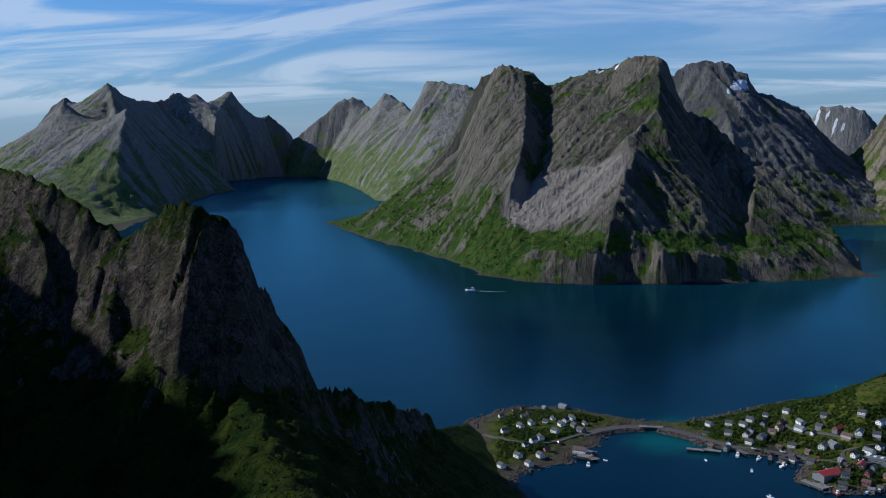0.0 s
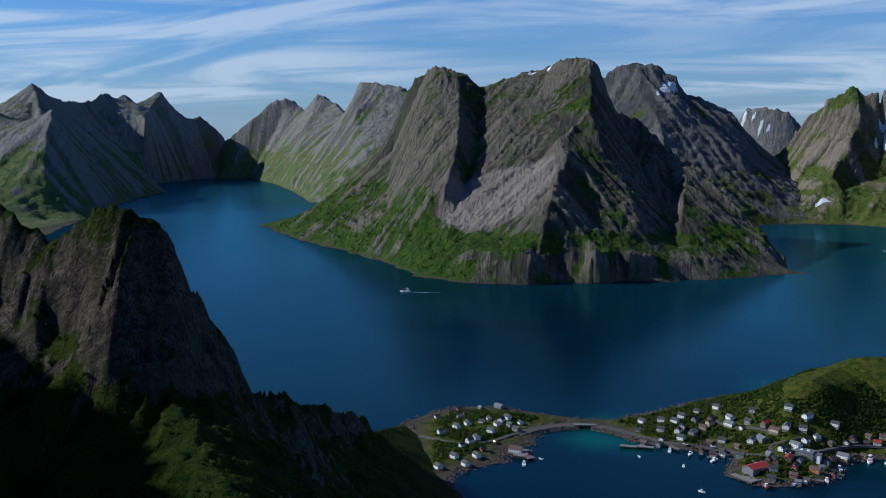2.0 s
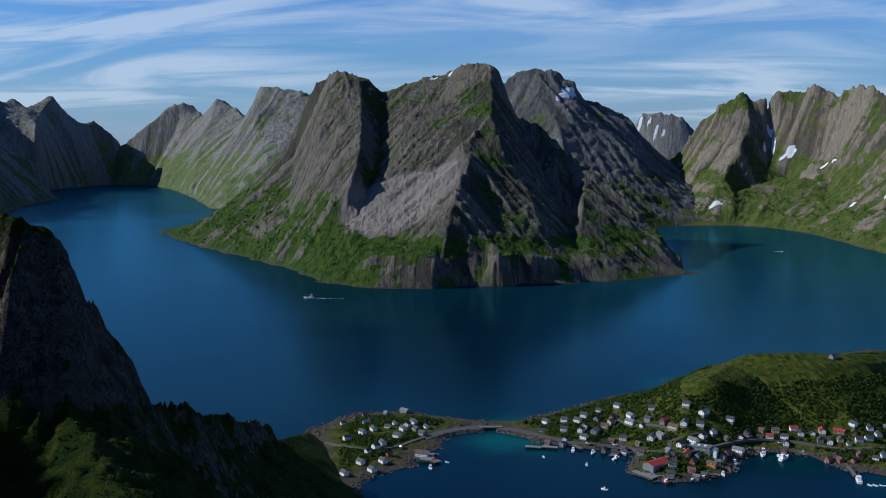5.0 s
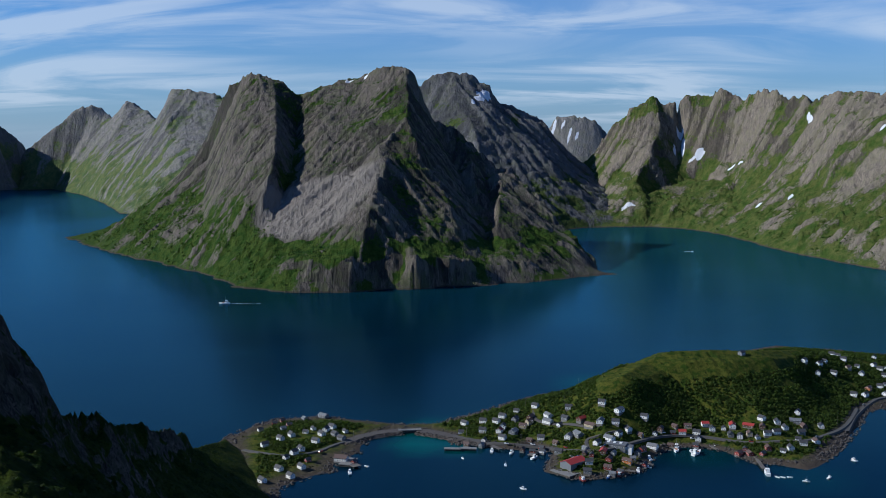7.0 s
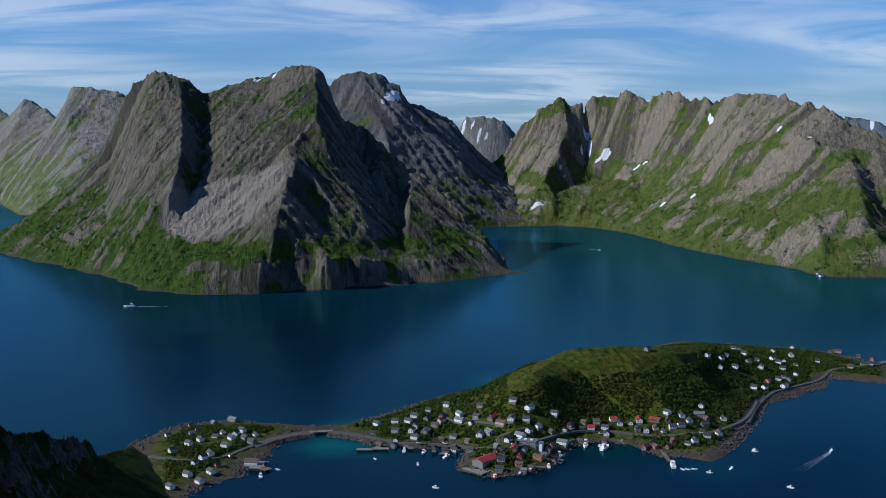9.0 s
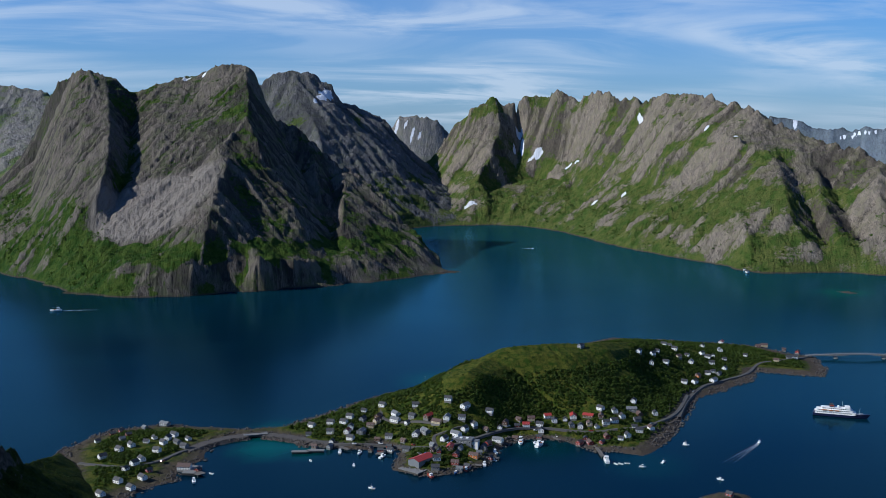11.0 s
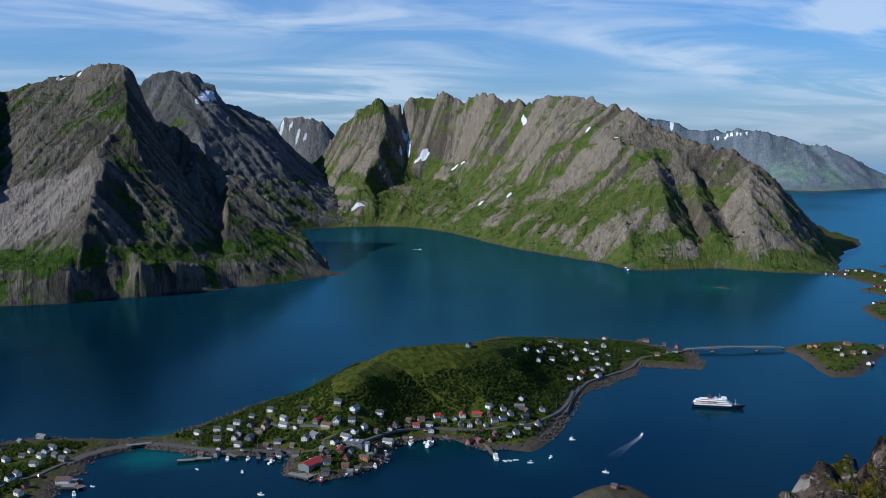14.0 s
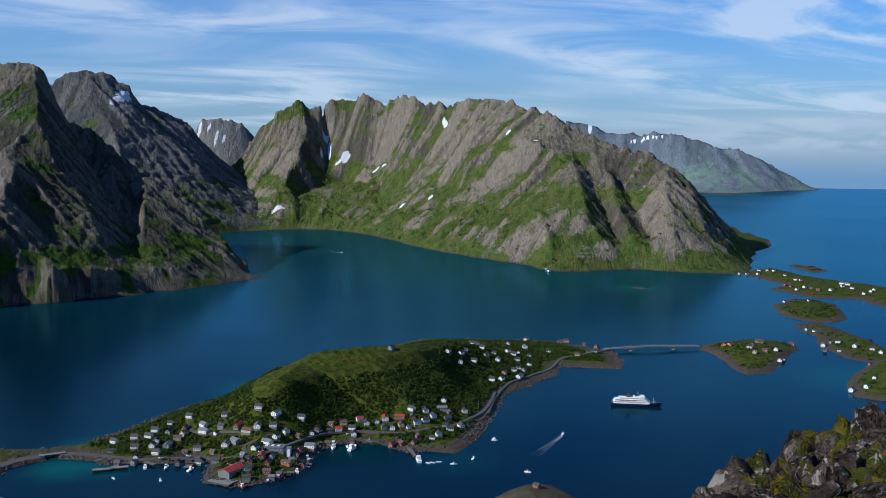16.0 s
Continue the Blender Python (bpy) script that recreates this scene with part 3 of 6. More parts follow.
FAR_LEFT_RIDGES.append([(-1094, 4473, 365), (-1022, 4347, 318), (-943, 4174, 256), (-916, 3989, 177), (-896, 3851, 93)])  # spur
FAR_LEFT_RIDGES.append([(-981, 4689, 399), (-995, 4524, 323), (-943, 4174, 256)])  # spur
FAR_LEFT_RIDGES.append([(-831, 4765, 296), (-834, 4670, 237), (-843, 4574, 173)])  # spur
FAR_LEFT_RIDGES.append([(-1142, 4365, 378), (-1153, 4266, 316), (-1141, 4172, 256)])  # spur
FAR_LEFT_RIDGES.append([(-1096, 2917, 306), (-1085, 2772, 196), (-1075, 2625, 122)])  # spur
FAR_LEFT_RIDGES.append([(-1058, 3177, 354), (-1009, 3046, 263), (-982, 2908, 212)])  # spur
FAR_LEFT_SHORE = [(-929, 1930), (-753, 1930), (-667, 2055), (-723, 2625), (-766, 3257), (-741, 3589), (-894, 3951), (-1006, 4089), (-911, 4186), (-798, 4632), (-747, 4640), (-686, 4882), (-1364, 4757), (-2000, 3900), (-1720, 3100), (-1310, 2464)]


SNOW_PEAK_CRESTS = []
SNOW_PEAK_CRESTS.append([(592, 2727, 329), (630, 2719, 372), (668, 2710, 391), (706, 2700, 398), (729, 2694, 383), (759, 2686, 387), (781, 2679, 367), (803, 2653, 351), (804, 2624, 296), (841, 2661, 308), (901, 2690, 291), (938, 2678, 267), (948, 2625, 259), (951, 2574, 219), (950, 2505, 158), (951, 2445, 122)])  # crest
SNOW_PEAK_FORMS = []
SNOW_PEAK_FORMS.append([(797, 2619, 314), (738, 2479, 254), (798, 2476, 225), (866, 2434, 188), (900, 2372, 122), (897, 2272, 59)])  # edge
SNOW_PEAK_FORMS.append([(706, 2694, 393), (691, 2574, 309), (694, 2448, 240), (688, 2375, 192)])  # left
SNOW_PEAK_FORMS.append([(758, 2198, 70), (855, 2241, 45), (943, 2254, 30)])  # foot
SNOW_PEAK_SHORE = [(697, 2023), (844, 2153), (883, 2174), (933, 2192), (997, 2174), (1054, 2142), (1267, 2487), (1297, 2782), (1177, 3234), (479, 3408), (350, 2487)]


FAR_PEAK_RIDGES = [
    [(1365, 3859, 182), (1404, 3845, 239), (1440, 3832, 300), (1492, 3811, 305), (1545, 3790, 300), (1598, 3768, 268), (1640, 3750, 216), (1681, 3732, 159)],
]
FAR_PEAK_SHORE = [(1336, 3671), (1834, 3450), (2075, 3743), (1816, 4079), (1322, 4070)]


RIGHT_MASSIF_CRESTS = []
RIGHT_MASSIF_CRESTS.append([(1055, 2634, 133), (1084, 2622, 156), (1129, 2603, 227), (1158, 2590, 266), (1167, 2535, 289), (1217, 2511, 326), (1251, 2494, 296), (1293, 2473, 320), (1348, 2443, 328), (1366, 2380, 338), (1384, 2335, 309), (1397, 2283, 325), (1419, 2153, 310), (1425, 2035, 302), (1429, 1947, 312)])  # west half
RIGHT_MASSIF_CRESTS.append([(1429, 1947, 312), (1439, 1850, 297), (1429, 1775, 277), (1409, 1711, 281), (1401, 1626, 252), (1403, 1557, 225), (1407, 1479, 201), (1402, 1418, 192), (1391, 1354, 183), (1382, 1297, 166), (1385, 1252, 140), (1378, 1204, 97), (1369, 1159, 50), (1368, 1114, 16), (1350, 1076, -13)])  # east half
RIGHT_MASSIF_FORMS = []
RIGHT_MASSIF_FORMS.append([(1361, 1772, 242), (1293, 1575, 199), (1277, 1454, 180), (1232, 1381, 149), (1176, 1296, 104), (1137, 1236, 62), (1124, 1198, 29)])  # buttress
RIGHT_MASSIF_FORMS.append([(1302, 1436, 162), (1245, 1341, 110), (1207, 1268, 66), (1176, 1196, 27)])  # buttress gully
RIGHT_MASSIF_FORMS.append([(1311, 1372, 148), (1236, 1280, 103), (1187, 1202, 63), (1175, 1155, 33)])  # pillar
RIGHT_MASSIF_FORMS.append([(1333, 1379, 142), (1289, 1301, 101), (1258, 1241, 71), (1216, 1176, 41)])  # pillar gully
RIGHT_MASSIF_FORMS.append([(1364, 1292, 157), (1294, 1216, 114), (1231, 1144, 65), (1208, 1110, 34)])  # dome
RIGHT_MASSIF_FORMS.append([(1361, 1226, 122), (1325, 1174, 87), (1281, 1116, 47)])  # dome edge
RIGHT_MASSIF_FORMS.append([(1100, 2299, 71), (1262, 2341, 107), (1266, 2062, 105), (1246, 1795, 112), (1219, 1602, 110)])  # apron
RIGHT_MASSIF_FORMS.append([(1330, 2294, 170), (1264, 2153, 88), (1160, 1950, 34)])  # scree rib
RIGHT_MASSIF_FORMS.append([(1235, 1780, 103), (1130, 1647, 54), (1088, 1603, 37), (1051, 1568, 14)])  # low rib
RIGHT_MASSIF_FORMS.append([(1196, 1486, 115), (1115, 1338, 75), (1060, 1250, 37)])  # low rib b
RIGHT_MASSIF_FORMS.append([(1218, 2507, 322), (1214, 2447, 246), (1137, 2359, 156), (1038, 2268, 67)])  # horn rib
RIGHT_MASSIF_FORMS.append([(1278, 2505, 279), (1281, 2460, 200), (1214, 2363, 125)])  # horn gully
RIGHT_MASSIF_FORMS.append([(1371, 2367, 329), (1328, 2337, 252), (1302, 2352, 185)])  # peak rib
RIGHT_MASSIF_FORMS.append([(1381, 2294, 297), (1362, 2247, 229), (1324, 2212, 156)])  # mid gully
RIGHT_MASSIF_FORMS.append([(1420, 1936, 305), (1335, 1849, 224), (1254, 1757, 151)])  # top rib
RIGHT_MASSIF_FORMS.append([(1428, 2099, 298), (1358, 1984, 213), (1291, 1906, 148)])  # top gully
RIGHT_MASSIF_SHORE = [(877, 2196), (967, 2174), (1049, 2159), (1102, 2086), (1110, 1937), (1060, 1668), (1042, 1542), (1043, 1418), (1042, 1290), (1026, 1186), (1085, 1173), (1156, 1145), (1199, 1066), (1250, 1001), (1565, 1245), (1700, 1380), (1800, 1650), (1830, 2000), (1720, 2430), (1500, 2720), (1200, 2860), (1040, 2760), (985, 2600), (960, 2420), (930, 2300)]


FAR_COAST_RIDGES = [
    [(3102, 3724, 351), (3163, 3672, 337), (3243, 3602, 315), (3302, 3548, 283), (3360, 3493, 248), (3433, 3421, 268), (3506, 3347, 263), (3610, 3234, 236), (3676, 3158, 201), (3756, 3063, 168), (3833, 2966, 111), (3906, 2869, 41), (3935, 2830, 11)],
]
FAR_COAST_SHORE = [(3076, 3538), (3352, 3237), (3191, 2677), (3497, 2757), (3746, 2777), (3829, 2725), (4061, 2844), (3626, 3381), (3253, 3742)]


NEAR_RIDGE_RIDGES = [
    [(-168, 332, 191), (-151, 309, 191), (-134, 291, 190)],
    [(-151, 309, 191), (-134, 291, 190), (-125, 281, 190), (-118, 274, 191), (-109, 267, 189), (-98, 261, 183), (-88, 255, 178), (-82, 252, 174), (-74, 245, 177), (-67, 240, 183), (-62, 239, 184), (-58, 237, 182), (-54, 238, 179), (-52, 242, 174), (-51, 251, 170), (-47, 270, 155), (-45, 285, 141), (-42, 309, 121), (-39, 389, 97), (-28, 464, 73), (-11, 558, 39)],
    [(-61, 237, 184), (-58, 237, 182), (-58, 230, 172), (-53, 227, 158), (-47, 228, 142)],
    [(-115, 273, 190), (-106, 258, 176), (-101, 250, 167)],
    [(-47, 228, 142), (-39, 206, 138), (-32, 188, 135), (-26, 170, 136), (-20, 148, 137)],
]
NEAR_RIDGE_SHORE = [(20, 679), (-42, 594), (-108, 510), (-200, 474), (-262, 536), (-330, 690), (-540, 720), (-612, 353), (-725, -419), (-97, -550), (242, -140), (153, 88), (98, 169), (74, 298), (51, 481)]


PENINSULA_RIDGES = [
    [(285, 626, 39), (320, 662, 39), (342, 666, 45), (369, 662, 45), (409, 660, 43), (483, 706, 30), (541, 734, 15)],
]
PENINSULA_SHORE = [(18, 678), (34, 699), (55, 716), (88, 714), (103, 704), (121, 690), (144, 678), (164, 676), (188, 688), (220, 708), (255, 729), (317, 751), (358, 788), (361, 792), (421, 845), (484, 838), (557, 858), (638, 788), (660, 761), (664, 724), (674, 702), (648, 659), (623, 639), (607, 654), (586, 676), (560, 653), (514, 634), (479, 623), (456, 597), (421, 564), (382, 531), (361, 520), (348, 534), (337, 538), (331, 564), (320, 575), (305, 580), (284, 571), (262, 544), (244, 537), (218, 538), (204, 556), (221, 590), (214, 613), (203, 602), (187, 612), (163, 627), (165, 642), (153, 657), (139, 663), (129, 666), (109, 648), (102, 624), (85, 611), (79, 590), (68, 587), (46, 570), (37, 537), (13, 543)]


def within(points, reach=4925.0):
    """Keeps a far shore inside the visible range."""
    return [(x * min(1, reach / math.hypot(x, y)), y * min(1, reach / math.hypot(x, y))) for x, y in points]


ROUND = ((0, 0), (0.5, 0.55), (0.8, 0.86), (1, 1))
STEEP = ((0, 0), (0.3, 0.22), (0.6, 0.5), (0.8, 0.68), (0.9, 0.80), (0.96, 0.91), (1, 1))

olstind = Relief(OLSTIND_CRESTS, OLSTIND_FORMS, OLSTIND_SHORE, 2.5, ((46, 190, 9.0), (20, 90, 5.0), (9, 40, 3.0)), (60, 5.5), jag=4.0, seed=1.3, cliff=0.3, warp=14.0)
xs, ys = span(-300, 840, 2.4), np.concatenate([span(1290, 2000, 2.2), span(2005, 2800, 6)])
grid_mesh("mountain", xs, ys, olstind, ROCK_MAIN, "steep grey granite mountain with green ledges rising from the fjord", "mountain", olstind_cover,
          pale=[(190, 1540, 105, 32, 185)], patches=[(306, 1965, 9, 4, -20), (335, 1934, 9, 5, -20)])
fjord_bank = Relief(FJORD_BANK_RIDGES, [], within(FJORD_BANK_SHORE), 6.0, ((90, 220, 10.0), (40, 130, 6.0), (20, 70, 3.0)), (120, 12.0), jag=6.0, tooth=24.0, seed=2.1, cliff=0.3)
grid_mesh("mountain", *bounds(fjord_bank.shore, 6), fjord_bank, ROCK_FAR_HAZED, "pale granite peaks above a green fjord shore", "mountain", craggy(fjord_bank, 0.80, 0.26, (80, 220)))
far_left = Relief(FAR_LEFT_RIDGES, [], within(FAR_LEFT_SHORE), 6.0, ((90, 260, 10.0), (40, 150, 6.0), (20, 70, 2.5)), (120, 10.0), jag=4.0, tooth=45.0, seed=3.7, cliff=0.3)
grid_mesh("mountain", *bounds(far_left.shore, 6), far_left, ROCK_FAR_HAZED, "jagged chain of grey peaks with pale slabs at the fjord head", "mountain", craggy(far_left, 0.62, 0.26, (60, 230)))
snow_peak = Relief(SNOW_PEAK_CRESTS, SNOW_PEAK_FORMS, SNOW_PEAK_SHORE, 4.0, ((60, 180, 10.0), (26, 100, 6.0), (12, 50, 3.0)), (90, 9.0), jag=5.0, tooth=20.0, seed=4.4, cliff=0.35)
grid_mesh("mountain", *bounds(snow_peak.shore, 4.5), snow_peak, ROCK_DARK, "dark craggy peak with one snow field below its summit", "mountain", craggy(snow_peak, 0.5, 0.12, (60, 150)),
          patches=[(776, 2628, 24, 15, 35), (756, 2598, 18, 11, 35), (731, 2568, 7, 8, -15)])
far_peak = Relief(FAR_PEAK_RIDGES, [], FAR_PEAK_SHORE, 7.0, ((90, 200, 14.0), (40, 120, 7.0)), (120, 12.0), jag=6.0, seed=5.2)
grid_mesh("mountain", *bounds(far_peak.shore, 8), far_peak, ROCK_FAR_HAZED, "distant rounded grey peak with thin snow streaks", "mountain", craggy(far_peak, 0.35, 0.05, (90, 180)),
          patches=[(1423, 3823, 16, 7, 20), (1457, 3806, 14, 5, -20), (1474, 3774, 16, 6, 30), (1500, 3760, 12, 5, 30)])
right_massif = Relief(RIGHT_MASSIF_CRESTS, RIGHT_MASSIF_FORMS, RIGHT_MASSIF_SHORE, 3.5, ((75, 200, 11.0), (32, 120, 8.0), (13, 60, 4.0)), (75, 8.0), jag=9.0, tooth=16.0, seed=6.8, cliff=0.3)
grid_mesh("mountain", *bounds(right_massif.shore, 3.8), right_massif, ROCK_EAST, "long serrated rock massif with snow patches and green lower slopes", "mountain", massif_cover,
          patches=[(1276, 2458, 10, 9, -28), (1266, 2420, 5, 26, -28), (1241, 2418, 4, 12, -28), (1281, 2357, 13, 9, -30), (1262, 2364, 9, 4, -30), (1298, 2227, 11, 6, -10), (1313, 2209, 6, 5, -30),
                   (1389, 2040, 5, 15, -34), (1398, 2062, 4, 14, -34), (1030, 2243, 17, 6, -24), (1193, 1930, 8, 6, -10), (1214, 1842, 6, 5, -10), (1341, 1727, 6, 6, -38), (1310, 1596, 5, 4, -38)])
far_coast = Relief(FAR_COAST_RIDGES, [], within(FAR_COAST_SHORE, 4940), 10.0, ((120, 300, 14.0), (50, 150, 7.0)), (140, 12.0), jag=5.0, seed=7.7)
grid_mesh("mountain", *bounds(far_coast.shore, 12), far_coast, ROCK_COAST_HAZED, "hazy green coast mountains with snow on their tops", "mountain", craggy(far_coast, 0.4, 0.05, (60, 180)),
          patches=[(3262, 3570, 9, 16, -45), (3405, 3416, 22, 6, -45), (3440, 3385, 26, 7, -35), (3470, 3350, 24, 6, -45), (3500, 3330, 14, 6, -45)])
# the ridge that the viewpoint stands on; its higher top, out of view, is placed to shade the slope
NEAR_RIDGE_RIDGES.append([(30, 16, 184), (14, 6, 190), (0, -5, 196.6), (-60, -20, 210), (-150, 40, 236), (-300, 195, 312), (-300, 233, 306), (-300, 265, 300), (-300, 300, 285), (-240, 312, 225), (-150, 309, 190)])
# another unseen top, added to cast shade on the ridge's shoulder
NEAR_RIDGE_RIDGES.append([(-300, 300, 285), (-345, 430, 330), (-405, 560, 345), (-440, 640, 240)])
near_ridge = Land(NEAR_RIDGE_RIDGES, NEAR_RIDGE_SHORE, STEEP, (18, 2.4), (24, 4.4), 5.0, seed=8.5, jag=1.2, sway=7.0, soft=(4,), soft_profile=ROUND)
near_xs = np.concatenate([np.arange(-560, -150, 3.0), np.arange(-150, 8, 0.62), np.arange(9, 200, 2.5)])
near_ys = np.concatenate([np.arange(-80, 230, 2.2), np.arange(230, 345, 0.62), np.arange(346, 700, 2.2)])
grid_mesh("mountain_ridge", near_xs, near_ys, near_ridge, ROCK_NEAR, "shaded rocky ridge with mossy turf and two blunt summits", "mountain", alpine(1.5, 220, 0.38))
peninsula = Land(PENINSULA_RIDGES, PENINSULA_SHORE, ((0, 0), (0.15, 0.09), (0.35, 0.24), (0.6, 0.56), (0.82, 0.90), (1, 1)), (20, 1.0), (30, 2.0), 3.0, base=3.0, seed=9.1, jag=1, sway=8.0)
grid_mesh("peninsula", *bounds(peninsula.shore, 1.4), peninsula, TURF_LOW, "low green peninsula with rocky brown shores and one grassy hill", "ground",
          lambda h, s, x, y, ds: 0.9 * smooth(ds, 1.5 + 5 * smooth(x, 330, 380), 5 + 12 * smooth(x, 330, 380)) + 0.3 * fbm(x / 25, y / 25, 0 * x, 3), kind="structure")


def build_sea(radius=4960.0, rings=170, spokes=360):
    """One round sheet of water out to the horizon, finer near the land."""
    r = np.concatenate([[0.0], 60 * (radius / 60) ** (np.arange(rings) / (rings - 1))])
    a = np.linspace(0, 2 * math.pi, spokes, endpoint=False)
    co = [(0.0, 0.0, 0.0)]
    R, A = np.meshgrid(r[1:], a, indexing="ij")
    pts = np.stack([R * np.sin(A), R * np.cos(A), 0 * R], -1).reshape(-1, 3)
    pts = np.concatenate([np.zeros((1, 3)), pts])
    faces = [(0, 1 + (j + 1) % spokes, 1 + j) for j in range(spokes)]
    for i in range(rings - 1):
        b, c = 1 + i * spokes, 1 + (i + 1) * spokes
        faces += [(b + j, b + (j + 1) % spokes, c + (j + 1) % spokes, c + j) for j in range(spokes)]
    me = bpy.data.meshes.new("water")
    me.from_pydata(pts.tolist(), [], faces)
    shoal = np.zeros(len(pts))
    for x, y, rad, amount in SHOALS:
        shoal = np.maximum(shoal, amount * (1 - smooth(np.hypot(pts[:, 0] - x, pts[:, 1] - y) / rad, 0.3, 1.0)))
    at = me.attributes.new("shoal", "FLOAT", "POINT")
    at.data.foreach_set("value", shoal.astype(np.float32))
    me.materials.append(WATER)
    tagged(new("water", me), "deep blue fjord water with light ripples", "water", kind="structure")


SHOALS = [(143, 632, 30, 0.7), (165, 618, 22, 0.45), (158, 668, 26, 0.5), (320, 760, 45, 0.35), (1000, 995, 45, 0.9), (352, 505, 36, 0.12), (312, 560, 36, 0.15), (760, 500, 70, 0.3)]
build_sea()


# ---------------------------------------------------------------- islands and skerries
ISLAND_SHORES = {
    "bridge_island": ([(750, 660), (778, 672), (816, 668), (846, 648), (846, 624), (831, 602), (791, 588), (758, 567), (719, 552), (700, 558), (710, 584), (740, 628)], 5.0),
    "broad_island": ([(1035, 792), (1096, 812), (1120, 783), (1104, 748), (1024, 679), (985, 672), (968, 693), (981, 730), (1000, 756)], 3.6),
    "neck_island": ([(940, 691), (977, 683), (950, 627), (915, 577), (905, 552), (990, 480), (905, 455), (832, 515), (832, 552), (866, 606), (900, 632)], 3.0),
    "outer_island": ([(1238, 975), (1240, 1005), (1300, 1036), (1356, 1040), (1310, 942), (1304, 882), (1302, 834), (1300, 784), (1330, 690), (1150, 640), (1135, 701), (1165, 760), (1133, 795), (1134, 841), (1149, 885), (1200, 892)], 4.0),
    "skerry": ([(1403, 1046), (1428, 1014), (1393, 960), (1357, 969)], 1.6),
    "near_shore": ([(722, 478), (774, 506), (827, 526), (869, 536), (1010, 520), (1000, 330), (800, 330), (728, 420), (706, 456)], 9.0),
    "rock_islet": ([(330, 438), (344, 442), (365, 441), (373, 429), (372, 410), (352, 392), (326, 402)], 5.0),
    "foreland": ([(1500, 1200), (1640, 1262), (1752, 1352), (1800, 1450), (1960, 1620), (1800, 1640), (1560, 1400)], 7.0),
    "reef": ([(996, 1008), (1012, 1000), (1018, 982), (1004, 984)], 0.7),
}
low_lands = [peninsula]
for key, (shore, tall) in ISLAND_SHORES.items():
    xs_, ys_ = [p[0] for p in shore], [p[1] for p in shore]
    cx, cy, reach = sum(xs_) / len(xs_), sum(ys_) / len(ys_), max(xs_) - min(xs_)
    hill = [[(cx - reach * 0.12, cy, tall * 1.5), (cx + reach * 0.12, cy + 3, tall * 1.3)]]
    land = Land(hill, shore, ((0, 0), (0.2, 0.3), (0.6, 0.7), (1, 1)), (9, 1.2), (18, 2.4), 4.0, base=tall * 0.7, seed=len(key) * 1.7, jag=0.8, sway=6.0)
    low_lands.append(land)
    step = 1.6 if reach < 180 else 2.6
    grid_mesh(key, *bounds(shore, step, 8), land, TURF_LOW, "low rocky island with thin turf and bare brown shores", "island",
              lambda h, s, x, y, ds, bare=(0.45 if key in ("rock_islet", "skerry", "reef") else -0.08): 0.75 * smooth(ds, 3, 14) - bare + 0.40 * fbm(x / 22, y / 22, 0 * x, 3), kind="structure")


class Footing:
    """Heights of a low land kept on a one-metre grid, to set things on."""

    def __init__(self, land):
        xs, ys = bounds(land.shore, 1.0, 9)
        self.x0, self.y0 = xs[0], ys[0]
        self.h = land.height(*np.meshgrid(xs, ys))[0]

    def at(self, x, y):
        u, v = x - self.x0, y - self.y0
        i, j = int(math.floor(u)), int(math.floor(v))
        if i < 0 or j < 0 or i > self.h.shape[1] - 2 or j > self.h.shape[0] - 2:
            return 0.0
        a, b, h = u - i, v - j, self.h
        return float((h[j, i] * (1 - a) + h[j, i + 1] * a) * (1 - b) + (h[j + 1, i] * (1 - a) + h[j + 1, i + 1] * a) * b)


footings = [Footing(land) for land in low_lands]


def ground(x, y):
    """The height of the low land at one place."""
    return max(0.0, max(f.at(float(x), float(y)) for f in footings))


# ---------------------------------------------------------------- kit for built things
def painted(name, color, rough=0.6, streak=0.25, metal=0.0, scale=1.0):
    """Weathered paint or bare stuff, with boards' grain and dirt."""
    mat, nt, p = material(name, rough, color, metal)
    n = Nodes(nt)
    pos = n.place(1, 1, 0.35)
    a = n.noise(pos, 1.3 * scale, 5, 0.6)
    b = n.noise(n.place(), 7.0 * scale, 4, 0.6)
    info = n.node("ObjectInfo")
    tone = n.mix(n.step(a, 0.35, 0.7, 0.0, streak), color, tuple(c * 0.55 for c in color))
    tone = n.mix(n.step(b, 0.55, 0.75, 0.0, streak), tone, tuple(min(1, c * 1.25) for c in color))
    tone = n.mix(n.math("MULTIPLY", info.outputs["Random"], 0.22), tone, tuple(c * 0.6 for c in color))
    n.put(p.inputs["Base Color"], tone)
    n.put(p.inputs["Normal"], n.bump(b, 0.25, 0.05))
    return mat


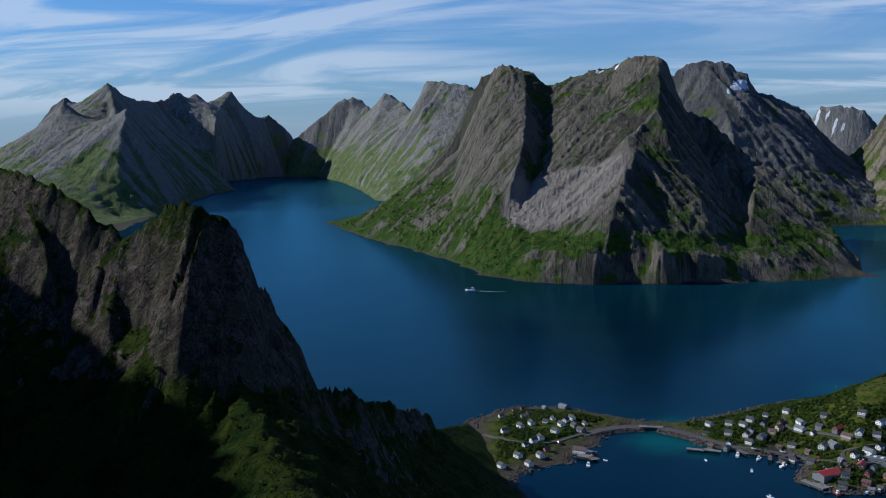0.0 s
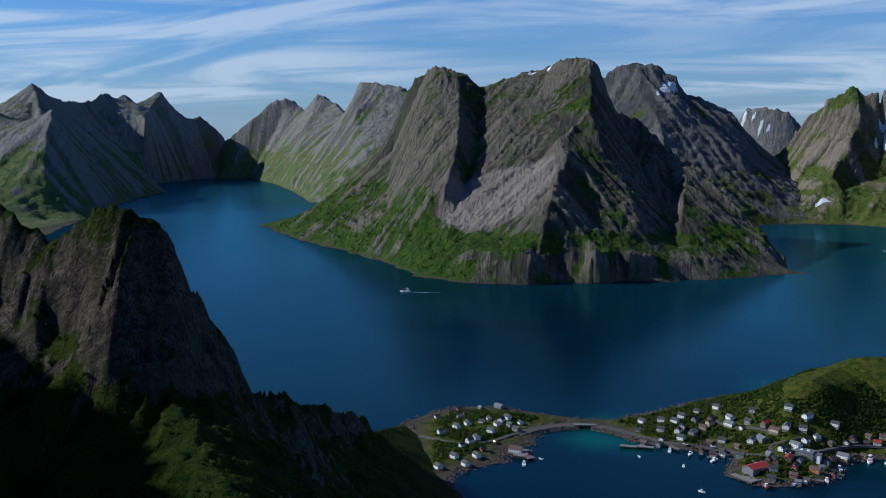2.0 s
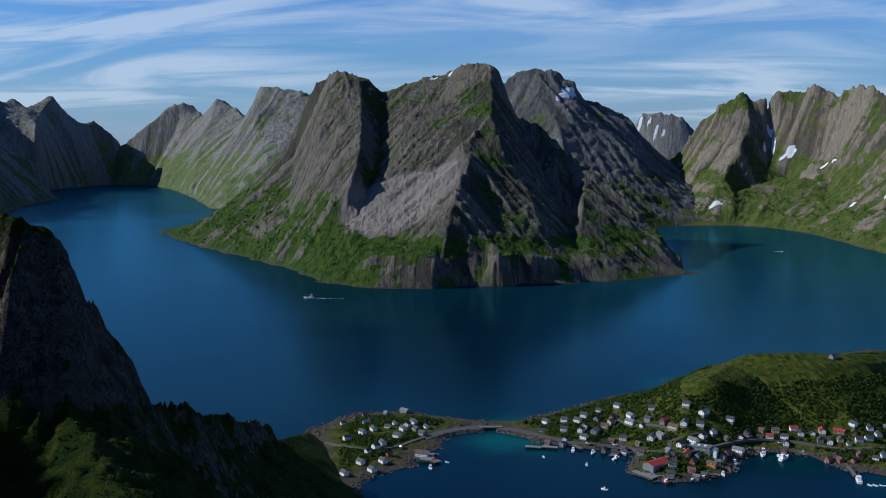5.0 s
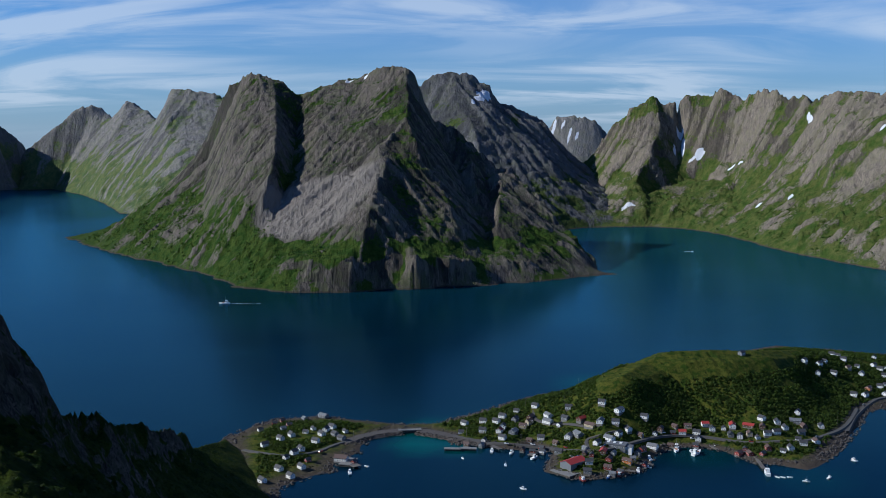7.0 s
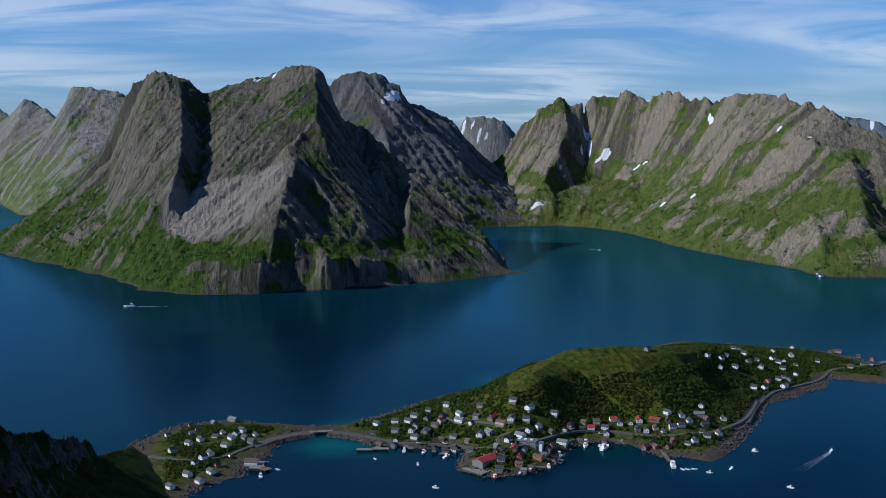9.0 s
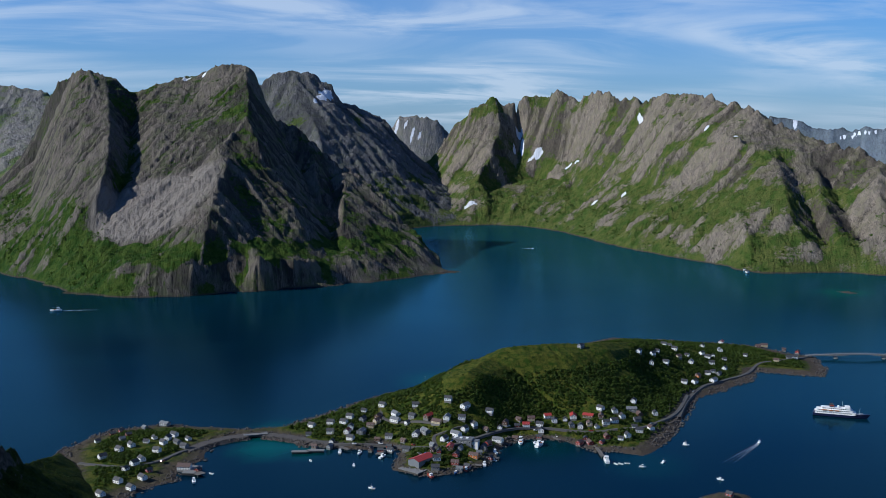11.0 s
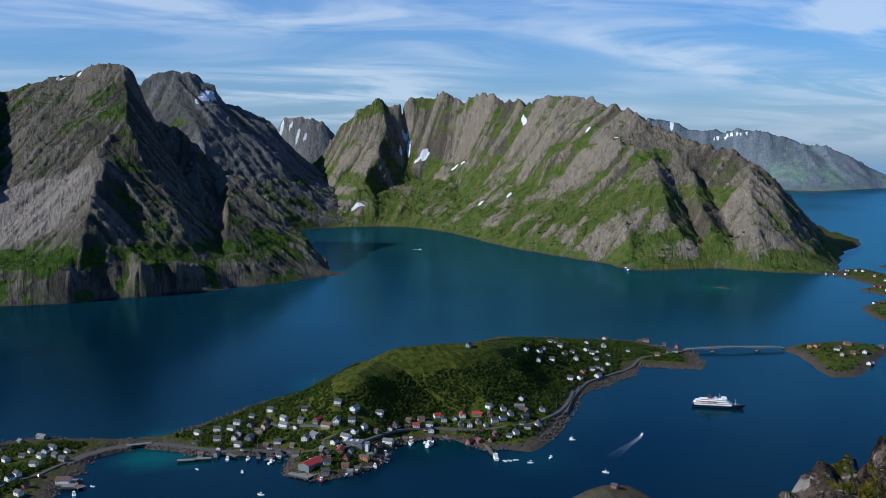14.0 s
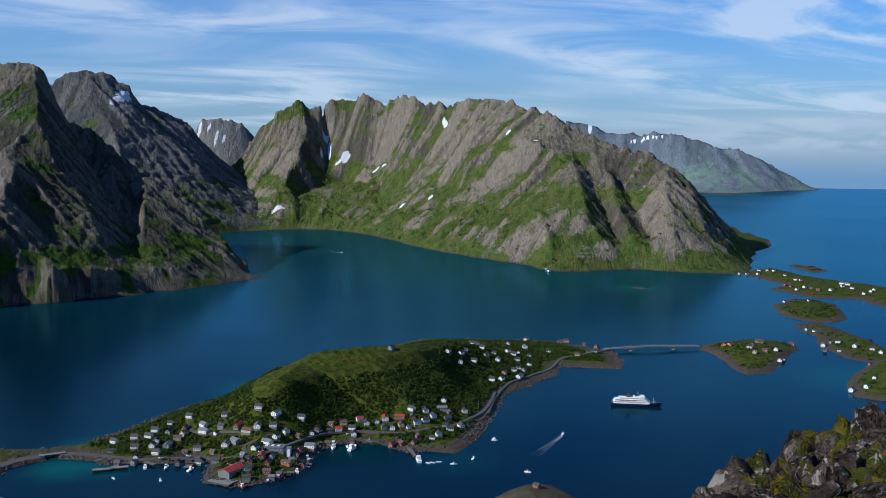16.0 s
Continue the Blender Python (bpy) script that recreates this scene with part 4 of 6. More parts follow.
PAINT = {
    "white": painted("white_paint", (0.74, 0.73, 0.70)), "red": painted("red_paint", (0.24, 0.028, 0.018)),
    "orange": painted("ochre_paint", (0.42, 0.13, 0.025)), "ochre": painted("cream_paint", (0.45, 0.36, 0.22)),
    "grey": painted("grey_paint", (0.15, 0.16, 0.17)), "brown": painted("brown_stain", (0.10, 0.052, 0.032)),
    "navy": painted("navy_hull_paint", (0.010, 0.014, 0.045), 0.35), "blue": painted("blue_paint", (0.03, 0.10, 0.26), 0.4),
    "roof_dark": painted("dark_roof", (0.035, 0.036, 0.040), 0.7, 0.5), "roof_red": painted("red_roof", (0.30, 0.030, 0.022), 0.6, 0.4),
    "roof_grey": painted("grey_roof", (0.13, 0.135, 0.14), 0.6, 0.4), "roof_brown": painted("brown_roof", (0.085, 0.050, 0.040), 0.7, 0.4),
    "wood": painted("weathered_wood", (0.13, 0.115, 0.098), 0.85, 0.5), "concrete": painted("concrete", (0.17, 0.165, 0.155), 0.9, 0.4),
    "stone": painted("dark_stone", (0.060, 0.051, 0.044), 0.95, 0.6, 0, 0.5), "metal": painted("galvanised_metal", (0.30, 0.31, 0.32), 0.4, 0.3, 0.7),
    "tyre": painted("rubber", (0.012, 0.012, 0.012), 0.8),
}
GLASS, _, _p = material("window_glass", 0.08, (0.015, 0.018, 0.022))
ASPHALT = painted("asphalt", (0.060, 0.056, 0.050), 0.9, 0.4, 0, 0.4)
FOAM = painted("foam", (0.55, 0.60, 0.62), 0.8, 0.2)


class Shape:
    """Gathers boxes and prisms into one mesh."""

    def __init__(self):
        self.v, self.f = [], []

    def solid(self, points, faces):
        k = len(self.v)
        self.v += points
        self.f += [tuple(i + k for i in f) for f in faces]
        return self

    def box(self, x0, x1, y0, y1, z0, z1):
        p = [(x, y, z) for z in (z0, z1) for y in (y0, y1) for x in (x0, x1)]
        return self.solid(p, [(0, 2, 3, 1), (4, 5, 7, 6), (0, 1, 5, 4), (2, 6, 7, 3), (0, 4, 6, 2), (1, 3, 7, 5)])

    def prism(self, outline, x0, x1):
        """An outline in (y, z), counter-clockwise seen from +x, drawn from x0 to x1."""
        n = len(outline)
        p = [(x0, y, z) for y, z in outline] + [(x1, y, z) for y, z in outline]
        return self.solid(p, [tuple(range(n - 1, -1, -1)), tuple(range(n, 2 * n))] + [(i, (i + 1) % n, n + (i + 1) % n, n + i) for i in range(n)])

    def tube(self, a, b, r, sides=8, r2=None):
        a, b = Vector(a), Vector(b)
        q = (b - a).to_track_quat("Z", "Y")
        p = []
        for c, rad in ((a, r), (b, r if r2 is None else r2)):
            p += [tuple(c + q @ Vector((rad * math.cos(2 * math.pi * i / sides), rad * math.sin(2 * math.pi * i / sides), 0))) for i in range(sides)]
        return self.solid(p, [tuple(range(sides - 1, -1, -1)), tuple(range(sides, 2 * sides))] + [(i, (i + 1) % sides, sides + (i + 1) % sides, sides + i) for i in range(sides)])

    def mesh(self, name, *mats):
        me = bpy.data.meshes.new(name)
        me.from_pydata(self.v, [], self.f)
        for m in mats:
            me.materials.append(m)
        return me


def part(name, shape, mat, parent, label=""):
    ob = new(name, shape if isinstance(shape, bpy.types.Mesh) else shape.mesh(name, mat))
    ob.parent = parent
    return tagged(ob, label)


def thing(name, label, category, group="", kind=""):
    return tagged(new(name), label, category, group, kind)


# ---------------------------------------------------------------- houses
def window_mesh(w, h):
    """A window facing +x: frame, cross bar and pane."""
    s = Shape()
    s.box(-0.05, 0.05, -w / 2, w / 2, 0, h)
    me = s.mesh("window", PAINT["white"], GLASS)
    bm = bmesh.new()
    bm.from_mesh(me)
    for y0, y1 in ((-w / 2 + 0.07, -0.04), (0.04, w / 2 - 0.07)):
        vs = [bm.verts.new(p) for p in ((0.054, y0, 0.08), (0.054, y1, 0.08), (0.054, y1, h - 0.08), (0.054, y0, h - 0.08))]
        bm.faces.new(vs).material_index = 1
    bm.to_mesh(me)
    bm.free()
    return me


WINDOW = window_mesh(0.75, 0.85)
WIDE_WINDOW = window_mesh(1.1, 0.85)


def make_house(walls, roofing, w, l, h, rise, label, storeys=1):
    """A boarded gable house on a plinth: l along y, w along x."""
    root = thing("house", label, "house", "houses of the fishing villages")
    part("foundation", Shape().box(-w / 2 + 0.05, w / 2 - 0.05, -l / 2 + 0.05, l / 2 - 0.05, -2.2, 0.32), PAINT["concrete"], root, "grey plinth wall")
    body = Shape().prism([(-w / 2, 0.3), (w / 2, 0.3), (w / 2, h), (0, h + rise), (-w / 2, h)], -l / 2, l / 2)
    body.v = [(-y, x, z) for x, y, z in body.v]
    wall = part("wall", body, PAINT[walls], root)
    roof = Shape()
    eave, thick, k = 0.28, 0.14, rise / (w / 2)
    for s in (-1, 1):
        out = w / 2 + eave
        pts = [(0, h + rise + 0.02), (s * out, h - eave * k + 0.02), (s * out, h - eave * k + thick), (0, h + rise + thick + 0.05)]
        roof.solid([(y, x, z) for x in (-l / 2 - eave, l / 2 + eave) for y, z in pts],
                   [(0, 1, 2, 3), (7, 6, 5, 4), (0, 4, 5, 1), (1, 5, 6, 2), (2, 6, 7, 3), (3, 7, 4, 0)])
    part("roof", roof, PAINT[roofing], root)
    part("chimney", Shape().box(-0.22, 0.22, l * 0.14, l * 0.14 + 0.44, h + rise - 0.35, h + rise + 0.65), PAINT["stone"], root, "stone chimney")
    part("door", Shape().box(w / 2 - 0.03, w / 2 + 0.05, -0.38, 0.38, 0.34, 1.75), PAINT["brown"], root, "dark wooden door")
    part("step", Shape().box(w / 2, w / 2 + 0.7, -0.6, 0.6, -0.8, 0.30), PAINT["concrete"], root)
    rows = [0.95] + ([0.95 + 1.45] if storeys > 1 else [])
    for z in rows:
        for s in (-1, 1):
            count = max(2, int(l / 1.9))
            for i in range(count):
                y = (i + 0.5) / count * l - l / 2
                if s > 0 and abs(y) < 0.85 and z < 1.2:
                    continue
                o = part("window", WINDOW, None, root)
                o.matrix_basis = pose(s * (w / 2 + 0.01), y, z, 0, 0, 0 if s > 0 else 180)
    for s in (-1, 1):
        for z in rows + [h + rise * 0.28]:
            for x in ((-w * 0.22, w * 0.22) if z < h else (0,)):
                o = part("window", WINDOW, None, root)
                o.matrix_basis = pose(x, s * (l / 2 + 0.01), z, 0, 0, 90 * s)
    return root


HOUSE_KINDS = {
    "ws": ("white", "roof_dark", 3.6, 4.4, 2.3, 1.5, "small white wooden house with a dark gable roof", 1),
    "wm": ("white", "roof_dark", 4.4, 5.8, 3.1, 1.9, "white wooden house with a dark gable roof", 2),
    "wl": ("white", "roof_grey", 5.0, 8.2, 3.1, 1.9, "long white wooden house with a grey roof", 2),
    "wr": ("white", "roof_red", 4.4, 5.8, 3.0, 1.9, "white wooden house with a red tiled roof", 2),
    "wR": ("white", "roof_red", 5.2, 9.5, 3.1, 1.9, "long white house with a bright red roof", 2),
    "wb": ("white", "roof_brown", 4.4, 6.6, 2.6, 1.7, "white wooden house with a brown roof", 1),
    "rs": ("red", "roof_dark", 3.4, 4.4, 2.1, 1.5, "small red wooden cabin with a dark roof", 1),
    "rm": ("red", "roof_brown", 4.2, 5.8, 2.6, 1.8, "red wooden fishing cabin with a brown roof", 1),
    "rl": ("brown", "roof_red", 5.0, 9.0, 2.5, 1.6, "brown building with a long red roof", 1),
    "gs": ("grey", "roof_grey", 3.6, 4.4, 2.2, 1.5, "small grey wooden house with a grey roof", 1),
    "gm": ("grey", "roof_dark", 4.4, 6.0, 2.7, 1.8, "dark grey wooden house with a slate roof", 1),
    "gl": ("grey", "roof_grey", 5.4, 9.0, 3.0, 1.8, "long grey house with a pale grey roof", 2),
    "bs": ("brown", "roof_brown", 3.4, 4.6, 2.1, 1.5, "small brown stained boathouse", 1),
    "bm": ("brown", "roof_brown", 4.4, 6.2, 2.6, 1.8, "brown stained wooden house with a brown roof", 1),
    "bl": ("ochre", "roof_brown", 5.0, 8.6, 2.6, 1.8, "long cream house with a brown roof", 1),
    "bw": ("white", "roof_brown", 5.6, 10.0, 3.4, 2.4, "large white boathouse with a dark brown roof on the quay", 2),
    "om": ("ochre", "roof_brown", 4.4, 6.0, 2.9, 1.9, "cream wooden house with a brown roof", 2),
    "ol": ("orange", "roof_brown", 5.0, 7.4, 2.9, 1.9, "orange wooden house with a brown roof", 2),
}
house_masters = {}


def place_house(kind, x, y, turn, z=None):
    z = max(ground(x, y), 0.9) + 0.1 if z is None else z
    m = pose(x, y, z, 0, 0, turn) @ Matrix.Diagonal((0.82, 0.82, 0.72, 1))
    if kind not in house_masters:
        house_masters[kind] = make_house(*HOUSE_KINDS[kind])
        house_masters[kind].matrix_basis = m
        return house_masters[kind]
    return copy_thing(house_masters[kind], pose(x, y, z, 0, 0, turn))


# where the houses, roads and boats are
WEST_HOUSES = [("ws", 41, 682), ("rs", 52, 699), ("rs", 58, 702), ("rs", 61, 684), ("gs", 56, 675), ("wm", 60, 657), ("wm", 52, 651), ("wm", 41, 641), ("wm", 58, 619), ("wm", 63, 626), ("ws", 52, 611), ("wm", 46, 593), ("wm", 60, 595), ("rs", 65, 606), ("wm", 35, 577), ("wm", 52, 582), ("gs", 74, 706), ("gl", 88, 708), ("wm", 89, 670), ("ws", 76, 669), ("wm", 80, 655), ("gm", 89, 656), ("gm", 92, 647), ("ws", 97, 662)]
WEST_BARN = [("bw", 86, 606)]
CAUSEWAY_HOUSES = [("wm", 180, 655), ("wm", 187, 634), ("wr", 197, 628), ("gl", 206, 625), ("wm", 199, 642), ("gm", 213, 643), ("bm", 224, 642), ("wm", 196, 618), ("wm", 221, 612), ("bs", 214, 615), ("ws", 174, 642)]
CENTRE_HOUSES = [("wm", 232, 655), ("wl", 235, 636), ("gm", 242, 622), ("rl", 249, 610), ("wl", 257, 597), ("wl", 273, 603), ("bl", 251, 600), ("om", 221, 636), ("wl", 232, 629), ("ws", 237, 619), ("wl", 236, 600), ("gl", 242, 598), ("wm", 246, 576), ("wl", 256, 580), ("wm", 265, 586), ("wm", 274, 591), ("bs", 227, 600), ("gm", 223, 584), ("rs", 216, 597), ("bs", 233, 565)]
HARBOUR_HOUSES = [("om", 320, 596), ("rs", 307, 592), ("wr", 313, 590), ("wm", 323, 589), ("wm", 321, 583), ("bm", 299, 594), ("ws", 293, 590), ("bs", 311, 597), ("bs", 281, 587), ("wm", 231, 553), ("rm", 245, 555), ("ol", 256, 552), ("gm", 269, 565)]
EAST_HOUSES = [("wr", 333, 596), ("wR", 350, 590), ("rl", 360, 586), ("bm", 366, 579), ("wm", 379, 582), ("gl", 395, 585), ("wm", 369, 567), ("wm", 380, 574), ("wm", 363, 568), ("om", 354, 575), ("ws", 356, 568), ("wm", 347, 575), ("gm", 343, 580), ("wm", 335, 590), ("ws", 343, 589), ("bm", 397, 578), ("gm", 389, 569), ("wm", 413, 582), ("ws", 380, 559), ("wm", 380, 553), ("wb", 392, 557), ("wm", 366, 546), ("ws", 360, 545), ("rm", 353, 551), ("rs", 340, 557), ("rm", 340, 551)]
HILL_HOUSES = [("gm", 394, 654), ("wm", 459, 671), ("wm", 476, 676), ("wm", 518, 719), ("ws", 526, 722), ("wm", 519, 705), ("wm", 466, 663), ("wm", 485, 670), ("om", 511, 688), ("ws", 528, 699), ("wl", 520, 683), ("wm", 578, 743), ("wm", 486, 646), ("wm", 497, 647), ("ol", 508, 658), ("ws", 487, 685)]
POINT_HOUSES = [("wR", 633, 784), ("wl", 589, 731), ("wm", 556, 715), ("wm", 557, 708), ("ws", 567, 713), ("wm", 549, 692), ("ws", 574, 706), ("wm", 524, 665), ("ws", 534, 671), ("gm", 536, 666), ("wm", 554, 681), ("wl", 519, 651), ("om", 617, 688), ("bl", 662, 756), ("bs", 667, 734), ("gm", 637, 694), ("wm", 644, 694), ("rm", 671, 720), ("bm", 654, 755), ("ws", 605, 715)]
ISLAND_HOUSES = [("ol", 769, 643), ("ol", 773, 639), ("ol", 808, 633), ("bm", 781, 618), ("wm", 768, 612), ("om", 758, 598), ("rm", 776, 600), ("wm", 791, 599), ("wm", 764, 574), ("ws", 770, 575), ("bm", 805, 628), ("wl", 860, 596), ("ws", 850, 571), ("gs", 873, 596), ("wm", 878, 592), ("wl", 873, 569), ("wm", 875, 552), ("wm", 867, 538), ("wm", 719, 470), ("wm", 729, 463), ("ws", 755, 473), ("rs", 842, 581), ("rs", 820, 519), ("bm", 835, 614), ("wm", 1291, 1015), ("wm", 1290, 999)]
OUTER_HOUSES = [("wm", 1295, 990), ("wm", 1252, 986), ("om", 1262, 944), ("wm", 1237, 907), ("ws", 1238, 899), ("wl", 1247, 838), ("wl", 1249, 830), ("wm", 1224, 821), ("rm", 1182, 883), ("rm", 1174, 868), ("wm", 1157, 846), ("wm", 1177, 848), ("rm", 1173, 835), ("rm", 1171, 822), ("wl", 1184, 811), ("wm", 1192, 768), ("wm", 1215, 773), ("wm", 1231, 778), ("wm", 1220, 803), ("ws", 1061, 793), ("ws", 1084, 774), ("ws", 920, 658), ("ws", 919, 648), ("rs", 351, 424), ("wm", 1016, 1202), ("ws", 1031, 1226), ("om", 1237, 1009), ("ws", 1247, 1003)]
ROAD_A = [(27, 643), (51, 618), (73, 625), (90, 640), (107, 653), (128, 659), (147, 657), (167, 638), (185, 618), (198, 611), (218, 600), (231, 582), (238, 569), (252, 569), (273, 580), (302, 590), (321, 587), (336, 578), (356, 562), (383, 559), (414, 573), (443, 594), (474, 626)]
ROAD_B = [(432, 580), (472, 621), (502, 642), (528, 652), (567, 669), (600, 691), (627, 691), (665, 701)]
ROAD_C = [(238, 569), (244, 588), (252, 587), (269, 589)]
ROAD_D = [(230, 652), (227, 638), (240, 618), (250, 601)]
BOATS = [("f", 88, 584), ("d", 100, 594), ("s", 184, 574), ("s", 181, 531), ("f", 184, 603), ("f", 195, 596), ("f", 206, 583), ("r", 220, 537), ("y", 237, 537), ("r", 245, 539), ("f", 259, 543), ("f", 276, 563), ("F", 301, 575), ("F", 310, 565), ("s", 309, 570), ("F", 333, 520), ("d", 335, 512), ("d", 338, 511), ("d", 342, 510), ("s", 347, 501), ("s", 399, 527), ("s", 328, 574), ("d", 162, 594), ("s", 268, 562), ("s", 268, 548), ("s", 400, 529), ("s", 364, 503), ("s", 376, 463)]


# ---------------------------------------------------------------- roads, causeway, bridges
def ribbon(points, width, step=2.0):
    """Points along a rounded line, with the way across."""
    p = [Vector((x, y)) for x, y in points]
    fine = []
    for i in range(len(p) - 1):
        a, b, c, d = p[max(i - 1, 0)], p[i], p[i + 1], p[min(i + 2, len(p) - 1)]
        n = max(2, int((c - b).length / step))
        for k in range(n):
            t = k / n
            fine.append(0.5 * (2 * b + (c - a) * t + (2 * a - 5 * b + 4 * c - d) * t * t + (3 * b - a - 3 * c + d) * t ** 3))
    fine.append(p[-1])
    out = []
    for i, q in enumerate(fine):
        way = (fine[min(i + 1, len(fine) - 1)] - fine[max(i - 1, 0)]).normalized()
        out.append((q, Vector((-way.y, way.x)) * width / 2))
    return out


def build_road(points, width, label, least=1.5):
    rows = ribbon(points, width)
    z = [max(ground(*q), ground(*(q + s)), ground(*(q - s)), least) + 0.12 for q, s in rows]
    z = [sum(z[max(0, i - 3):i + 4]) / len(z[max(0, i - 3):i + 4]) + 0.10 for i in range(len(z))]
    shape = Shape()
    v = []
    for (q, s), h in zip(rows, z):
        for side, drop in ((1.5, 1.2), (1, 0), (-1, 0), (-1.5, 1.2)):
            v.append((q.x + side * s.x, q.y + side * s.y, h - drop))
    f = [(4 * i + k, 4 * i + 4 + k, 4 * i + 5 + k, 4 * i + 1 + k) for i in range(len(rows) - 1) for k in range(3)]
    shape.solid(v, f)
    tagged(new("road", shape.mesh("road", ASPHALT)), label, "road", kind="structure")


build_road(ROAD_A, 2.7, "grey asphalt village road along the shore")
build_road(ROAD_B, 2.9, "grey asphalt shore road round the green hill")
build_road(ROAD_C, 2.0, "narrow asphalt lane between white houses")
build_road(ROAD_D, 2.0, "narrow asphalt lane up the slope")


def build_causeway(points, label):
    rows = ribbon(points, 6.5, 3.0)
    v = []
    for i, (q, s) in enumerate(rows):
        for side, h in ((2.4, -1.5), (1.1, 1.9), (-1.1, 1.9), (-2.4, -1.5)):
            w = 1 + 0.12 * random.uniform(-1, 1)
            v.append((q.x + side * w * s.x, q.y + side * w * s.y, h + random.uniform(-0.12, 0.12)))
    n = len(rows)
    f = [(4 * i + k, 4 * i + 4 + k, 4 * i + 5 + k, 4 * i + 1 + k) for i in range(n - 1) for k in range(3)] + [(0, 1, 2, 3), (4 * n - 1, 4 * n - 2, 4 * n - 3, 4 * n - 4)]
    tagged(new("causeway", Shape().solid(v, f).mesh("causeway", PAINT["stone"])), label, "causeway", kind="structure")


build_causeway([(92, 641), (107, 653), (122, 659), (136, 660)], "dark stone causeway carrying the road between islets")
build_causeway([(147, 657), (158, 648), (168, 637), (185, 618)], "dark stone causeway along the turquoise bay")


def build_small_bridge():
    root = thing("road_bridge", "short concrete road bridge over a turquoise channel", "bridge")
    root.matrix_basis = pose(141.5, 658.6, 0, 0, 0, -8)
    part("deck", Shape().box(-8, 8, -2.0, 2.0, 1.75, 2.30), PAINT["concrete"], root)
    for s in (-1, 1):
        part("abutment", Shape().box(s * 6.6 - 1.2, s * 6.6 + 1.2, -2.6, 2.6, -2, 1.8), PAINT["stone"], root, "dark stone abutment")
        rail = Shape().box(-8, 8, s * 1.9 - 0.05, s * 1.9 + 0.05, 2.85, 2.95)
        for i in range(9):
            rail.box(-8 + 2 * i - 0.05, -8 + 2 * i + 0.05, s * 1.9 - 0.05, s * 1.9 + 0.05, 2.3, 2.9)
        part("railing", rail, PAINT["metal"], root, "metal railing")


build_small_bridge()


def build_long_bridge():
    a, b = Vector((664, 702, 0)), Vector((752, 660, 0))
    span_, turn = (b - a).length, math.degrees(math.atan2(b.y - a.y, b.x - a.x))
    root = thing("long_bridge", "slender grey concrete bridge arching between two islands", "bridge")
    root.matrix_basis = pose(a.x, a.y, 0, 0, 0, turn)
    n, v, f = 24, [], []
    top = lambda u: 3.0 + 1.7 * (1 - (2 * u - 1) ** 2)
    for i in range(n + 1):
        u = i / n
        thick = 0.7 + 1.1 * (abs(math.cos(math.pi * 2 * (u - 0.28) / 0.9)) ** 3 if 0.1 < u < 0.95 else 0)
        for y, z in ((-1.9, top(u) - thick), (1.9, top(u) - thick), (1.9, top(u)), (-1.9, top(u))):
            v.append((u * span_, y, z))
    for i in range(n):
        f += [(4 * i + k, 4 * i + (k + 1) % 4, 4 * i + 4 + (k + 1) % 4, 4 * i + 4 + k) for k in range(4)]
    part("deck", Shape().solid(v, f + [(3, 2, 1, 0), (4 * n, 4 * n + 1, 4 * n + 2, 4 * n + 3)]), PAINT["concrete"], root)
    for s in (-1, 1):
        rail = Shape()
        for i in range(n):
            u0, u1 = i / n, (i + 1) / n
            rail.tube((u0 * span_, s * 1.8, top(u0) + 0.6), (u1 * span_, s * 1.8, top(u1) + 0.6), 0.07, 5)
            rail.tube((u0 * span_, s * 1.8, top(u0)), (u0 * span_, s * 1.8, top(u0) + 0.6), 0.06, 5)
        part("railing", rail, PAINT["metal"], root, "metal railing")
    for u in (0.28, 0.73):
        pier = part("pier", Shape().box(u * span_ - 0.7, u * span_ + 0.7, -1.5, 1.5, 0.8, top(u) - 0.8), PAINT["concrete"], root)
        part("footing", Shape().tube((u * span_, 0, -2), (u * span_, 0, 1.0), 3.0, 12, 2.4), PAINT["concrete"], pier, "round pale concrete footing")


build_long_bridge()

# ---------------------------------------------------------------- the villages
HARBOUR_SHEDS = [("rs", 236, 561), ("rm", 240, 545), ("gs", 262, 557), ("rs", 266, 549), ("rm", 275, 571), ("gm", 226, 543), ("ws", 214, 590), ("rs", 208, 592), ("bs", 203, 597),
                 ("gs", 251, 562), ("rm", 334, 554), ("rs", 346, 546), ("bs", 300, 581), ("rs", 316, 577), ("gs", 180, 613), ("bs", 171, 617), ("rs", 93, 600), ("gs", 240, 538),
                 ("wm", 290, 600), ("wm", 264, 611), ("wl", 285, 577), ("om", 215, 632), ("wm", 192, 650), ("wm", 206, 650), ("ws", 218, 655), ("wm", 74, 640), ("ws", 70, 662), ("wm", 84, 664)]
MORE_HOUSES = [('rl', 245, 564), ('gl', 208, 577), ('rs', 255, 541), ('gs', 237, 574), ('rs', 246, 540), ('bs', 296, 571), ('rs', 306, 578), ('wm', 267, 595), ('wm', 201, 633), ('ws', 184, 621), ('gs', 164, 612), ('bs', 190, 591), ('wm', 248, 631), ('wm', 371, 588), ('wm', 406, 599)]
house_rng = random.Random(11)
house_spots = []
